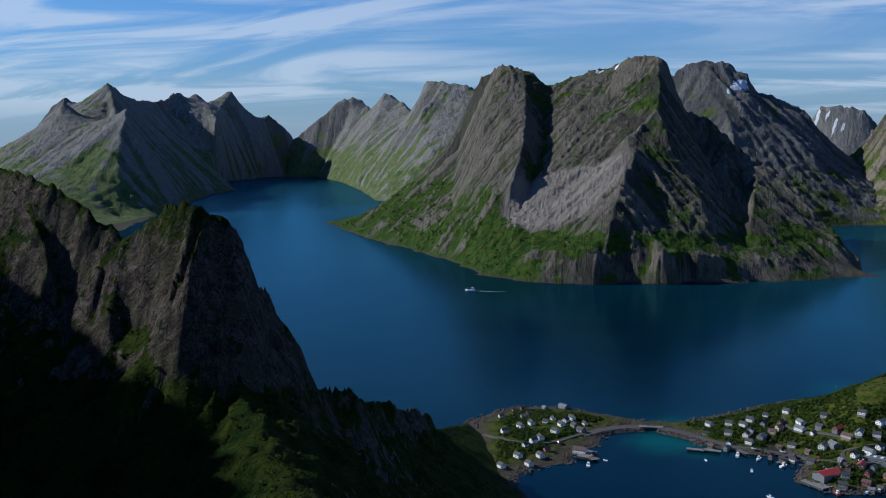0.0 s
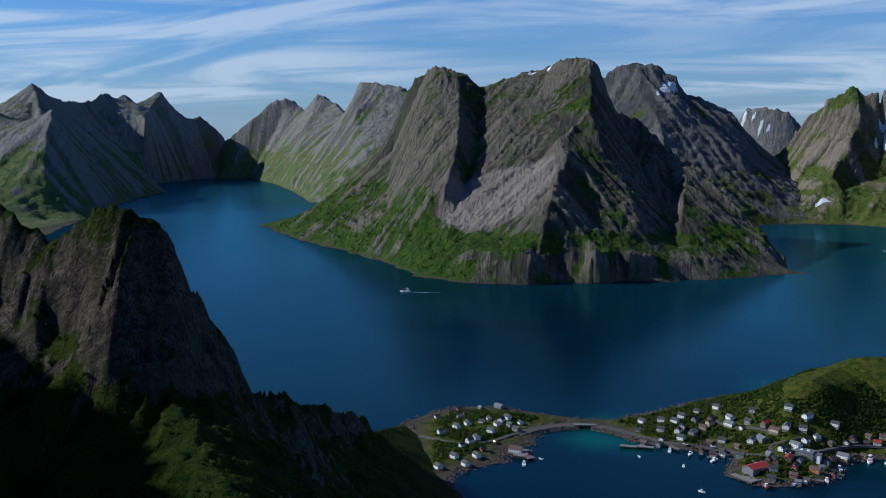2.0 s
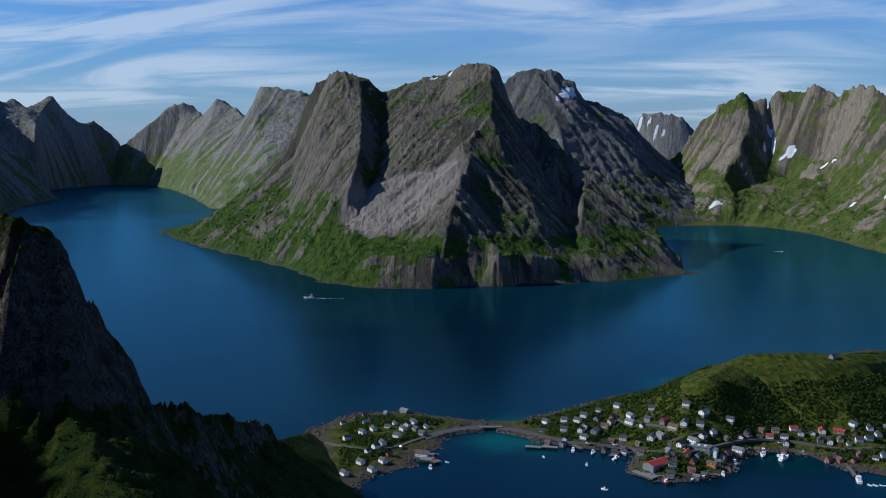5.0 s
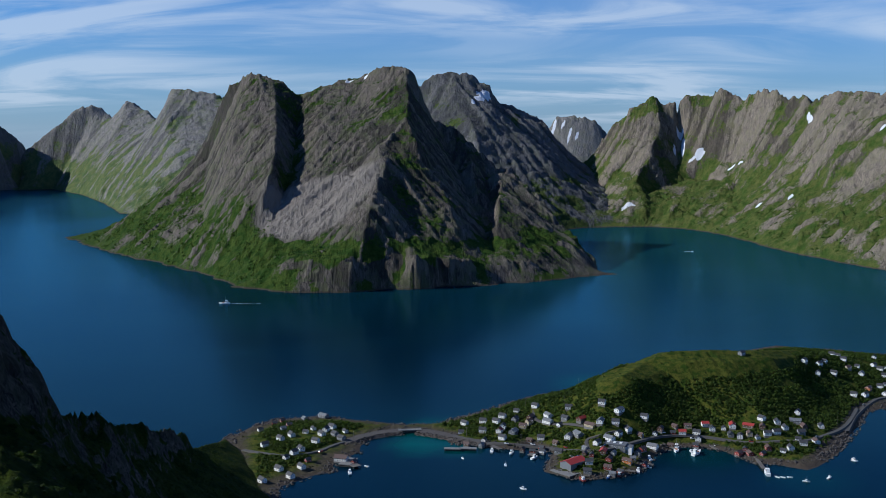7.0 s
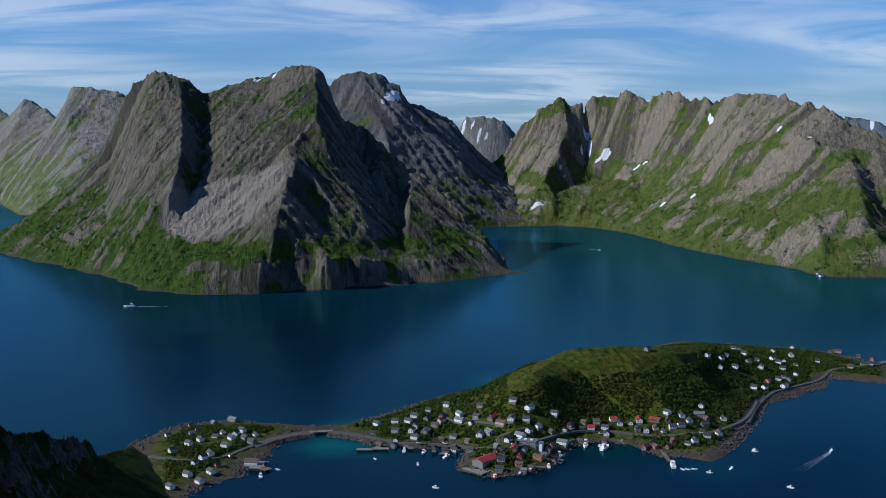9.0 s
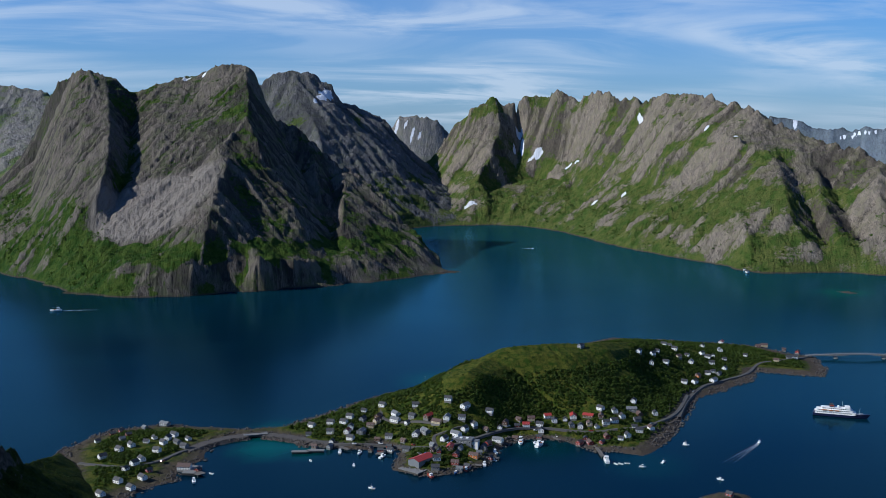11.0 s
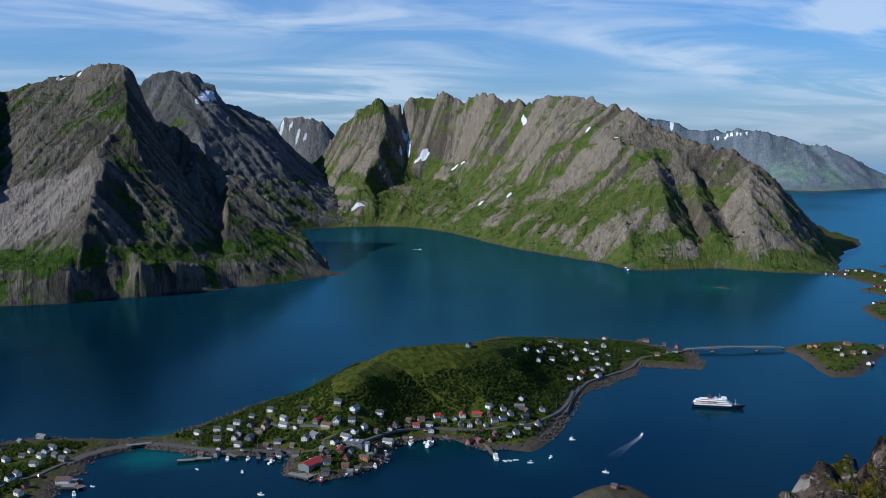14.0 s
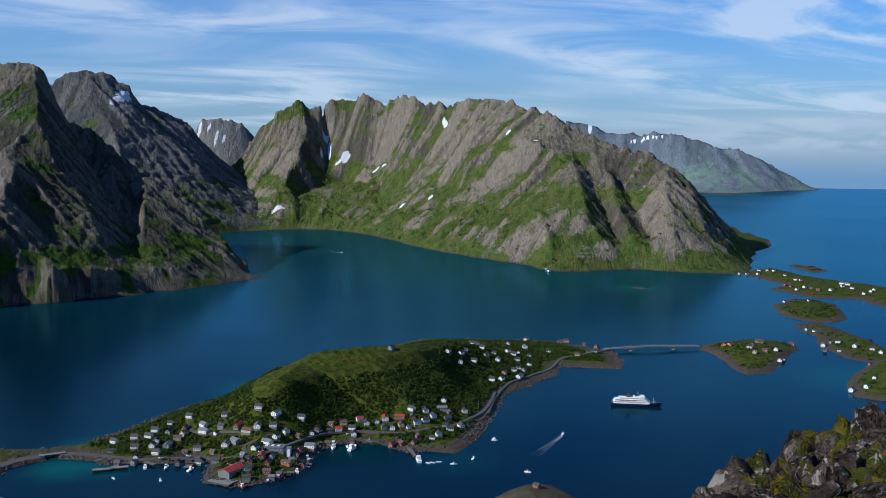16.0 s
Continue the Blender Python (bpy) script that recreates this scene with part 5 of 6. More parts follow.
for street, base_turn in ((WEST_HOUSES, 30), (WEST_BARN, 62), (CAUSEWAY_HOUSES, -35), (CENTRE_HOUSES, -50), (HARBOUR_HOUSES, -30),
                          (EAST_HOUSES, -20), (HILL_HOUSES, 40), (POINT_HOUSES, 50), (HARBOUR_SHEDS, 55), (ISLAND_HOUSES, 35), (OUTER_HOUSES, 10), (MORE_HOUSES, -40)):
    for kind, x, y in street:
        if street is MORE_HOUSES and ground(x, y) < 0.6:
            continue
        place_house(kind, x, y, base_turn + house_rng.choice((0, 90, 0, 70)) + house_rng.uniform(-14, 14))
        house_spots.append((x, y))


def build_warehouse(x, y, turn):
    root = thing("warehouse", "large dark grey quay warehouse with a bright red roof", "warehouse")
    root.matrix_basis = pose(x, y, 2.2, 0, 0, turn)
    w, l, h, rise = 8.5, 15.0, 3.6, 1.5
    part("foundation", Shape().box(-w / 2, w / 2, -l / 2, l / 2, -3, 0.25), PAINT["concrete"], root, "concrete quay footing")
    body = Shape().prism([(-w / 2, 0.2), (w / 2, 0.2), (w / 2, h), (0, h + rise), (-w / 2, h)], -l / 2, l / 2)
    body.v = [(-b, a, c) for a, b, c in body.v]
    part("wall", body, PAINT["grey"], root)
    for s in (-1, 1):
        k = rise / (w / 2)
        pts = [(0, h + rise + 0.03), (s * (w / 2 + 0.3), h - 0.3 * k + 0.03), (s * (w / 2 + 0.3), h - 0.3 * k + 0.18), (0, h + rise + 0.2)]
        part("roof", Shape().solid([(b, a, c) for a in (-l / 2 - 0.3, l / 2 + 0.3) for b, c in pts],
                                   [(0, 1, 2, 3), (7, 6, 5, 4), (0, 4, 5, 1), (1, 5, 6, 2), (2, 6, 7, 3), (3, 7, 4, 0)]), PAINT["roof_red"], root, "bright red sheet roof")
    for i in range(3):
        part("door", Shape().box(w / 2, w / 2 + 0.08, -5.2 + 4.4 * i, -3.0 + 4.4 * i, 0.25, 2.6), PAINT["concrete"], root, "pale sliding door")
    for i in range(5):
        o = part("window", WIDE_WINDOW, None, root)
        o.matrix_basis = pose(-w / 2 - 0.01, -5.6 + 2.8 * i, 1.8, 0, 0, 180)


def build_hall(x, y, turn):
    root = thing("flat_hall", "low grey flat-roofed hall beside the harbour", "building")
    root.matrix_basis = pose(x, y, max(2.5, ground(x, y)), 0, 0, turn)
    for name, dims, paint in (("wall", (-8, 6, -4, 4, -3, 2.8), "grey"), ("roof", (-8.2, 6.2, -4.2, 4.2, 2.8, 3.1), "roof_grey"),
                              ("annex", (6, 10, -3, 2, -3, 2.1), "white"), ("annex_roof", (5.9, 10.2, -3.2, 2.2, 2.1, 2.35), "roof_grey")):
        part(name, Shape().box(*dims), PAINT[paint], root)
    for i in range(3):
        part("skylight", Shape().box(-6.5 + 4 * i, -4.8 + 4 * i, -1.2, 1.2, 3.1, 3.5), PAINT["white"], root, "white roof skylight")
    for i in range(6):
        o = part("window", WIDE_WINDOW, None, root)
        o.matrix_basis = pose(-7 + 2.3 * i, -4.01, 1.2, 0, 0, -90)


build_warehouse(222, 556, -62)
build_hall(258, 572, -38)


def build_pier(x0, y0, x1, y1, width):
    """A plank deck on piles, from the shore out."""
    a, b = Vector((x0, y0)), Vector((x1, y1))
    length = (b - a).length
    root = thing("pier", "weathered grey plank pier on wooden piles", "pier", "wooden piers in the harbour")
    root.matrix_basis = pose(x0, y0, 0, 0, 0, math.degrees(math.atan2(y1 - y0, x1 - x0)))
    for s in (-1, 1):
        part("beam", Shape().box(0, length, s * width * 0.4 - 0.12, s * width * 0.4 + 0.12, 1.0, 1.25), PAINT["wood"], root)
    n = int(length / 0.9)
    plank = Shape().box(0.03, 0.84, -width / 2, width / 2, 1.25, 1.36).mesh("plank", PAINT["wood"])
    for i in range(n):
        o = part("plank", plank, None, root)
        o.matrix_basis = pose(i * length / n, 0, 0)
    for i in range(int(length / 3.0) + 1):
        for s in (-1, 1):
            part("pile", Shape().tube((0.3 + 3.0 * i, s * width * 0.42, -2), (0.3 + 3.0 * i, s * width * 0.42, 1.5), 0.16, 7), PAINT["wood"], root)


for line in ((304, 586, 301, 574, 3.0), (318, 580, 311, 567, 3.0), (342, 548, 334, 525, 2.6), (326, 579, 326, 567, 2.2), (262, 556, 272, 549, 3.2),
             (250, 546, 256, 540, 3.0), (226, 548, 224, 539, 4.0), (212, 594, 204, 586, 4.0), (89, 604, 94, 592, 6.0), (187, 612, 190, 603, 3.0), (271, 566, 278, 566, 2.6)):
    build_pier(*line)


def build_slab(x, y, turn, w, l):
    root = thing("quay", "pale concrete loading quay on dark stones", "quay", "concrete quays on the bay")
    root.matrix_basis = pose(x, y, 0, 0, 0, turn)
    part("slab", Shape().box(-l / 2, l / 2, -w / 2, w / 2, 1.1, 1.6), PAINT["concrete"], root)
    part("wall", Shape().box(-l / 2 + 0.3, l / 2 - 0.3, -w / 2 + 0.3, w / 2 - 0.3, -2, 1.1), PAINT["stone"], root, "dark stone quay wall")


for spot in ((160, 612, -20, 3.6, 11), (170, 610, -20, 3.6, 11), (214, 550, -62, 9, 16), (239, 548, -30, 6, 14), (262, 560, 40, 6, 16), (90, 603, 60, 8, 14), (300, 590, 60, 6, 8)):
    build_slab(*spot)


# ---------------------------------------------------------------- boats
def hull_shape(L, B, top, deep, sheer=0.25, stern=0.8):
    """A hull from stations: bow at +x."""
    v, f, n = [], [], 9
    for i in range(n + 1):
        u = i / n
        half = B / 2 * (stern + (1 - stern) * min(1, u / 0.3)) * (1 - max(0, (u - 0.55) / 0.45) ** 2.2)
        half = max(half, 0.02 * B)
        rise = top * (1 + sheer * (2 * u - 0.8) ** 2)
        x = -L / 2 + u * L
        rake = 0.06 * L * max(0, (u - 0.8) / 0.2)
        for y, z, dx in ((-half, rise, rake), (-half * 0.93, 0.15 * top, 0), (-half * 0.55, -deep, -rake), (half * 0.55, -deep, -rake), (half * 0.93, 0.15 * top, 0), (half, rise, rake)):
            v.append((x + dx, y, z))
    for i in range(n):
        f += [(6 * i + k, 6 * i + k + 1, 6 * i + k + 7, 6 * i + k + 6) for k in range(5)]
    f += [(5, 4, 3, 2, 1, 0), tuple(6 * n + k for k in range(6))]
    deck = [(6 * i, 6 * i + 6, 6 * i + 11, 6 * i + 5) for i in range(n)]
    return v, f + deck


def make_boat(kind):
    L, B, top, paint, label = {
        "F": (11.0, 3.4, 1.3, "white", "white steel fishing boat with wheelhouse and mast, moored at a pier"),
        "f": (6.6, 2.3, 0.85, "white", "small white fishing boat with a cabin"),
        "r": (7.0, 2.4, 0.9, "red", "red hulled fishing boat with a white cabin"),
        "y": (6.5, 2.1, 0.8, "blue", "blue and white sailing boat with a bare mast"),
        "s": (4.2, 1.6, 0.6, "white", "small white motor boat with a low cabin"),
        "d": (3.4, 1.4, 0.5, "white", "open white wooden dinghy afloat")}[kind]
    root = thing("boat", label, "boat", "boats in the harbour")
    v, f = hull_shape(L, B, top, 0.4)
    part("hull", Shape().solid(v, f), PAINT[paint], root)
    part("fender_strip", Shape().box(-L * 0.42, L * 0.2, -B / 2 - 0.03, B / 2 + 0.03, top * 0.75, top * 0.85), PAINT["wood"], root)
    if kind == "d":
        for x in (-0.8, 0.2):
            part("bench", Shape().box(x, x + 0.3, -B * 0.4, B * 0.4, top, top + 0.08), PAINT["wood"], root)
        return root
    h = {"F": 2.4, "f": 1.5, "r": 1.5, "y": 0.6, "s": 0.9}[kind]
    x0, x1 = (-L * 0.32, -L * 0.06) if kind in "Fr" else (-L * 0.12, L * 0.16)
    cabin = part("cabin", Shape().solid([(x0, -B * 0.3, top), (x1, -B * 0.3, top), (x1, B * 0.3, top), (x0, B * 0.3, top),
                                         (x0 + 0.1, -B * 0.27, top + h), (x1 - 0.25, -B * 0.27, top + h), (x1 - 0.25, B * 0.27, top + h), (x0 + 0.1, B * 0.27, top + h)],
                                        [(3, 2, 1, 0), (4, 5, 6, 7), (0, 1, 5, 4), (1, 2, 6, 5), (2, 3, 7, 6), (3, 0, 4, 7)]), PAINT["white"], root)
    part("cabin_window", Shape().box(x0 + 0.3, x1 - 0.05, -B * 0.3 - 0.02, B * 0.3 + 0.02, top + h * 0.55, top + h * 0.8), GLASS, cabin, "dark cabin window band")
    part("cabin_roof", Shape().box(x0 - 0.05, x1, -B * 0.32, B * 0.32, top + h, top + h + 0.1), PAINT["white"], cabin)
    part("mast", Shape().tube((x1 - 0.4, 0, top), (x1 - 0.4, 0, top + {"F": 6.0, "y": 7.5}.get(kind, 2.6)), 0.07, 6), PAINT["metal"], root)
    if kind in "Fr":
        part("derrick", Shape().tube((x1, 0, top + 1.2), (L * 0.35, 0, top + 3.0), 0.06, 6), PAINT["metal"], root)
        part("hatch", Shape().box(L * 0.05, L * 0.22, -B * 0.22, B * 0.22, top, top + 0.4), PAINT["orange"], root, "orange deck hatch")
    return root


boat_masters = {}
for kind, x, y in BOATS:
    m = pose(x, y, 0, 0, 0, house_rng.uniform(0, 360) if kind in "sd" else house_rng.choice((60, 240, 30, 85)) + house_rng.uniform(-12, 12))
    if kind in boat_masters:
        copy_thing(boat_masters[kind], m)
    else:
        boat_masters[kind] = make_boat(kind)
        boat_masters[kind].matrix_basis = m
ferry_boat = copy_thing(boat_masters["F"], pose(35, 1262, 0, 0, 0, 168) @ Matrix.Scale(1.2, 4))
tagged(ferry_boat, "white passenger boat under way with a foam wake")
copy_thing(boat_masters["s"], pose(447, 512, 0, 0, 0, 30))
copy_thing(boat_masters["s"], pose(884, 1645, 0, 0, 0, 150))


def build_wake(x0, y0, x1, y1, w0, w1):
    """A ragged fan of foam on the water, behind a boat."""
    a, b = Vector((x0, y0)), Vector((x1, y1))
    way = (b - a).normalized()
    side = Vector((-way.y, way.x))
    s, n = Shape(), 90
    for i in range(n):
        for arm in (-1, 0, 1):
            if house_rng.random() < 0.2 + 0.5 * i / n:
                continue
            c = a + (b - a) * (i + house_rng.random()) / n + side * arm * (w0 + (w1 - w0) * i / n) * 0.5
            r, k = house_rng.uniform(0.12, 0.42) * (1.3 - 0.8 * i / n), house_rng.uniform(1.5, 4.0)
            ring = [c + way * r * k * math.cos(t) + side * r * 0.5 * house_rng.uniform(0.6, 1.2) * math.sin(t) for t in np.linspace(0, 2 * math.pi, 8)[:-1]]
            s.solid([(p.x, p.y, 0.05) for p in ring] + [(c.x, c.y, 0.12)], [(j, (j + 1) % 7, 7) for j in range(7)])
    tagged(new("wake", s.mesh("wake", FOAM)), "white foam wake trailing behind a boat", "wake", kind="stuff")


build_wake(42, 1261, 80, 1252, 2, 6)
build_wake(444, 510, 400, 486, 1.5, 6)
build_wake(882, 1647, 872, 1664, 2, 4)


def build_ship():
    """A coastal passenger ship: dark hull, white decks."""
    a, b = Vector((530, 553)), Vector((559, 526))
    c = (a + b) / 2
    root = thing("passenger_ship", "navy and white coastal passenger ship lying in the bay", "ship")
    root.matrix_basis = pose(c.x, c.y, 0, 0, 0, math.degrees(math.atan2(b.y - a.y, b.x - a.x))) @ Matrix.Scale(0.79, 4)
    L, B = 47.0, 8.6
    v, f = hull_shape(L, B, 3.0, 1.0, 0.22, 0.86)
    part("hull", Shape().solid(v, f), PAINT["navy"], root, "dark navy steel hull")
    part("waterline_stripe", Shape().box(-L * 0.46, L * 0.26, -B / 2 - 0.03, B / 2 + 0.03, 2.75, 3.0), PAINT["white"], root, "thin white stripe")
    for k, (x0, x1, w, z0, z1) in enumerate(((-21.5, 13.5, 8.2, 3.0, 4.9), (-20.0, 11.0, 7.8, 4.9, 6.7), (-16.0, 9.0, 7.0, 6.7, 8.3))):
        deck = part("deck_house", Shape().solid(
            [(x0, -w / 2, z0), (x1, -w / 2, z0), (x1, w / 2, z0), (x0, w / 2, z0), (x0 + 0.3, -w / 2, z1), (x1 - 1.0, -w / 2, z1), (x1 - 1.0, w / 2, z1), (x0 + 0.3, w / 2, z1)],
            [(3, 2, 1, 0), (4, 5, 6, 7), (0, 1, 5, 4), (1, 2, 6, 5), (2, 3, 7, 6), (3, 0, 4, 7)]), PAINT["white"], root)
        for i in range(int((x1 - x0 - 3) / 1.7)):
            for s in (-1, 1):
                part("window", Shape().box(x0 + 1.5 + 1.7 * i, x0 + 2.4 + 1.7 * i, s * w / 2 - 0.05, s * w / 2 + 0.05, z0 + 0.8, z0 + 1.4), GLASS, deck)
        part("deck_edge", Shape().box(x0 - 0.6, x1 + 0.3, -w / 2 - 0.35, w / 2 + 0.35, z1, z1 + 0.12), PAINT["white"], deck)
    part("bridge", Shape().box(4.0, 8.5, -4.4, 4.4, 8.4, 10.0), PAINT["white"], root, "white wheelhouse with bridge wings")
    part("bridge_window", Shape().box(4.4, 8.54, -4.0, 4.0, 9.1, 9.65), GLASS, root, "dark bridge window band")
    funnel = part("funnel", Shape().solid([(-9, -1.3, 8.3), (-4.6, -1.3, 8.3), (-4.6, 1.3, 8.3), (-9, 1.3, 8.3), (-9.4, -1.0, 12.0), (-6.0, -1.0, 12.0), (-6.0, 1.0, 12.0), (-9.4, 1.0, 12.0)],
                                          [(3, 2, 1, 0), (4, 5, 6, 7), (0, 1, 5, 4), (1, 2, 6, 5), (2, 3, 7, 6), (3, 0, 4, 7)]), PAINT["roof_dark"], root, "black sloping funnel")
    part("funnel_band", Shape().box(-8.8, -5.1, -1.28, 1.28, 9.6, 10.4), PAINT["red"], funnel, "red funnel band")
    part("mast", Shape().tube((2.5, 0, 8.3), (2.0, 0, 14.5), 0.2, 6, 0.08), PAINT["white"], root)
    part("fore_mast", Shape().tube((17.0, 0, 3.2), (17.0, 0, 9.0), 0.15, 6, 0.08), PAINT["white"], root)
    dome = Shape()
    for i in range(5):
        z0, z1 = -1 + 0.4 * i, -0.6 + 0.4 * i
        dome.tube((-1.5, 0, 9.6 + z0), (-1.5, 0, 9.6 + z1), max(0.15, math.sqrt(max(0, 1 - z0 * z0))), 10, max(0.15, math.sqrt(max(0, 1 - z1 * z1))))
    part("radar_dome", dome, PAINT["white"], root, "white radar dome")
    for s in (-1, 1):
        for x in (-13.5, -8.0, -2.5):
            v, f = hull_shape(4.2, 1.3, 0.6, 0.3)
            boat = part("lifeboat", Shape().solid([(px + x, py + s * 4.2, pz + 6.0) for px, py, pz in v], f), PAINT["orange"], root, "orange lifeboat")
            part("davit", Shape().tube((x, s * 3.6, 6.7), (x, s * 4.3, 7.6), 0.1, 5), PAINT["white"], boat)
        part("railing", Shape().box(11.5, 20.0, s * 2.6 - 0.04, s * 2.6 + 0.04, 3.9, 4.0), PAINT["white"], root)


build_ship()


# ---------------------------------------------------------------- cars and poles
def make_car(paint):
    root = thing("car", "parked " + {"white": "white", "red": "red", "grey": "grey", "blue": "blue"}[paint] + " car on the village road", "car", "cars in the village")
    part("body", Shape().solid([(x, y, z) for z, k in ((0.25, 1.0), (0.75, 1.0)) for x, y in ((-1.6 * k, -0.65), (1.6 * k, -0.65), (1.6 * k, 0.65), (-1.6 * k, 0.65))],
                               [(3, 2, 1, 0), (4, 5, 6, 7), (0, 1, 5, 4), (1, 2, 6, 5), (2, 3, 7, 6), (3, 0, 4, 7)]), PAINT[paint], root)
    part("cabin", Shape().solid([(-1.3, -0.6, 0.75), (0.7, -0.6, 0.75), (0.7, 0.6, 0.75), (-1.3, 0.6, 0.75), (-1.0, -0.5, 1.2), (0.2, -0.5, 1.2), (0.2, 0.5, 1.2), (-1.0, 0.5, 1.2)],
                                [(4, 5, 6, 7), (0, 1, 5, 4), (1, 2, 6, 5), (2, 3, 7, 6), (3, 0, 4, 7)]), GLASS, root, "dark glazed cabin")
    for x in (-1.0, 1.0):
        for y in (-0.66, 0.66):
            part("wheel", Shape().tube((x, y - 0.08, 0.26), (x, y + 0.08, 0.26), 0.26, 10), PAINT["tyre"], root)
    return root


car_masters = {}
for i, (x, y, turn) in enumerate(((196, 609, 155), (230, 590, 110), (262, 577, 20), (247, 570, 0), (250, 573, 80), (318, 585, 170), (350, 566, 150), (398, 565, 30), (225, 567, 120),
                                  (229, 564, 120), (300, 592, 0), (75, 622, 40), (485, 633, 40), (212, 603, 150))):
    paint = ("white", "red", "grey", "white", "blue")[i % 5]
    m = pose(x, y, max(ground(x, y), 2.2) + 0.3, 0, 0, turn)
    if paint in car_masters:
        copy_thing(car_masters[paint], m)
    else:
        car_masters[paint] = make_car(paint)
        car_masters[paint].matrix_basis = m


def make_pole():
    root = thing("utility_pole", "tall weathered wooden utility pole", "pole", "utility poles")
    part("post", Shape().tube((0, 0, -0.5), (0, 0, 6.5), 0.12, 6, 0.08), PAINT["wood"], root)
    part("crossarm", Shape().box(-0.8, 0.8, -0.06, 0.06, 5.9, 6.05), PAINT["wood"], root)
    return root


pole = make_pole()
for i, (x, y) in enumerate(((228, 664), (62, 690), (248, 640), (100, 645), (175, 632), (206, 609), (290, 588), (345, 571), (430, 588), (300, 690), (270, 668))):
    m = pose(x, y, max(ground(x, y), 2.0), 0, 0, 30 * i)
    if i:
        copy_thing(pole, m)
    else:
        pole.matrix_basis = m


# ---------------------------------------------------------------- woods, scrub and boulders
def foliage(name, dark, light):
    """Leaves: a matt surface that also lets some of the light through."""
    mat, nt, p = material(name, 0.75)
    p.inputs["Specular IOR Level"].default_value = 0.2
    n = Nodes(nt)
    isl = n.node("NewGeometry").outputs["Random Per Island"]
    tone = n.mix(isl, dark, light)
    tone = n.mix(n.step(n.noise(n.place(), 0.06, 3, 0.5), 0.4, 0.65, 0.0, 0.5), tone, tuple(c * 0.6 for c in dark))
    n.put(p.inputs["Base Color"], tone)
    thin, both = n.node("BsdfTranslucent"), n.node("MixShader")
    n.put(thin.inputs["Color"], n.mix(1.0, tone, (1.5, 1.6, 1.2), "MULTIPLY"))
    both.inputs[0].default_value = 0.42
    n.put(both.inputs[1], p.outputs[0])
    n.put(both.inputs[2], thin.outputs[0])
    n.put(nt.nodes["Material Output"].inputs["Surface"], both.outputs[0])
    return mat


LEAVES = foliage("birch_leaves", (0.026, 0.050, 0.006), (0.064, 0.092, 0.012))
FAR_LEAVES = foliage("far_birch_leaves", (0.030, 0.060, 0.009), (0.060, 0.092, 0.016))
# scrub darkened as well for the near slope's shade
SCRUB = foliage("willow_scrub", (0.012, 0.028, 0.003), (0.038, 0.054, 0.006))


def clumps(name, x, y, z, radius, tall, leaves, size, mat, label, category, seed):
    """Crowns made of many tilted leaf tufts, each crown uneven."""
    r = np.random.RandomState(seed)
    n = len(x)
    k = n * leaves
    d = r.normal(size=(k, 3))
    d /= np.linalg.norm(d, axis=1)[:, None]
    d[:, 2] = np.abs(d[:, 2]) * 1.15 - 0.25
    who = np.repeat(np.arange(n), leaves)
    lump = 0.62 + 0.5 * r.rand(k) ** 0.7
    c = np.stack([x[who] + d[:, 0] * radius[who] * lump, y[who] + d[:, 1] * radius[who] * lump,
                  z[who] + tall[who] * (0.38 + 0.5 * d[:, 2] * lump)], 1)
    u = r.normal(size=(k, 3))
    u -= d * (u * d).sum(1)[:, None] * 0.7
    u /= np.linalg.norm(u, axis=1)[:, None]
    w = np.cross(d, u)
    w /= np.linalg.norm(w, axis=1)[:, None] + 1e-9
    s = (size * radius[who] * (0.6 + 0.8 * r.rand(k)))[:, None]
    v = np.stack([c - u * s, c + w * s * 0.8 - u * s * 0.2, c + u * s * 1.1, c - w * s * 0.8 + u * s * 0.1], 1).reshape(-1, 3)
    me = bpy.data.meshes.new(name)
    me.vertices.add(len(v))
    me.vertices.foreach_set("co", v.astype(np.float32).ravel())
    me.loops.add(len(v))
    me.loops.foreach_set("vertex_index", np.arange(len(v), dtype=np.int32))
    me.polygons.add(k)
    me.polygons.foreach_set("loop_start", np.arange(0, len(v), 4, dtype=np.int32))
    me.update(calc_edges=True)
    me.materials.append(mat)
    return tagged(new(name, me), label, category, kind="stuff")


def scatter(land, n, box, seed, test):
    """Random places on a land that pass a test of height, slope, shore distance and a patchy noise."""
    r = np.random.RandomState(seed)
    x, y = r.uniform(box[0], box[1], n), r.uniform(box[2], box[3], n)
    h, ds = land.height(x, y)
    hx, hy = land.height(x + 1.5, y)[0], land.height(x, y + 1.5)[0]
    slope = np.hypot(hx - h, hy - h) / 1.5
    ok = test(h, slope, ds, fbm(x / 32, y / 32, 0 * x + seed, 3), x, y)
    return x[ok], y[ok], h[ok]


def clear_of_houses(x, y, room=4.0):
    ok = np.ones(x.shape, bool)
    for hx, hy in house_spots:
        ok &= np.hypot(x - hx, y - hy) > room
    for line in (ROAD_A, ROAD_B, ROAD_C, ROAD_D):
        ok &= ridge_field(x, y, [(a, b, 0) for a, b in line])[0] > 3.2
    return ok


def wooded(h, s, ds, p, x, y):
    brow = smooth(h, 28, 40)
    return (ds > 9) & (h > 2.5) & (p + 0.60 - 1.7 * brow - 0.12 * (x < 110) > 0) & clear_of_houses(x, y)


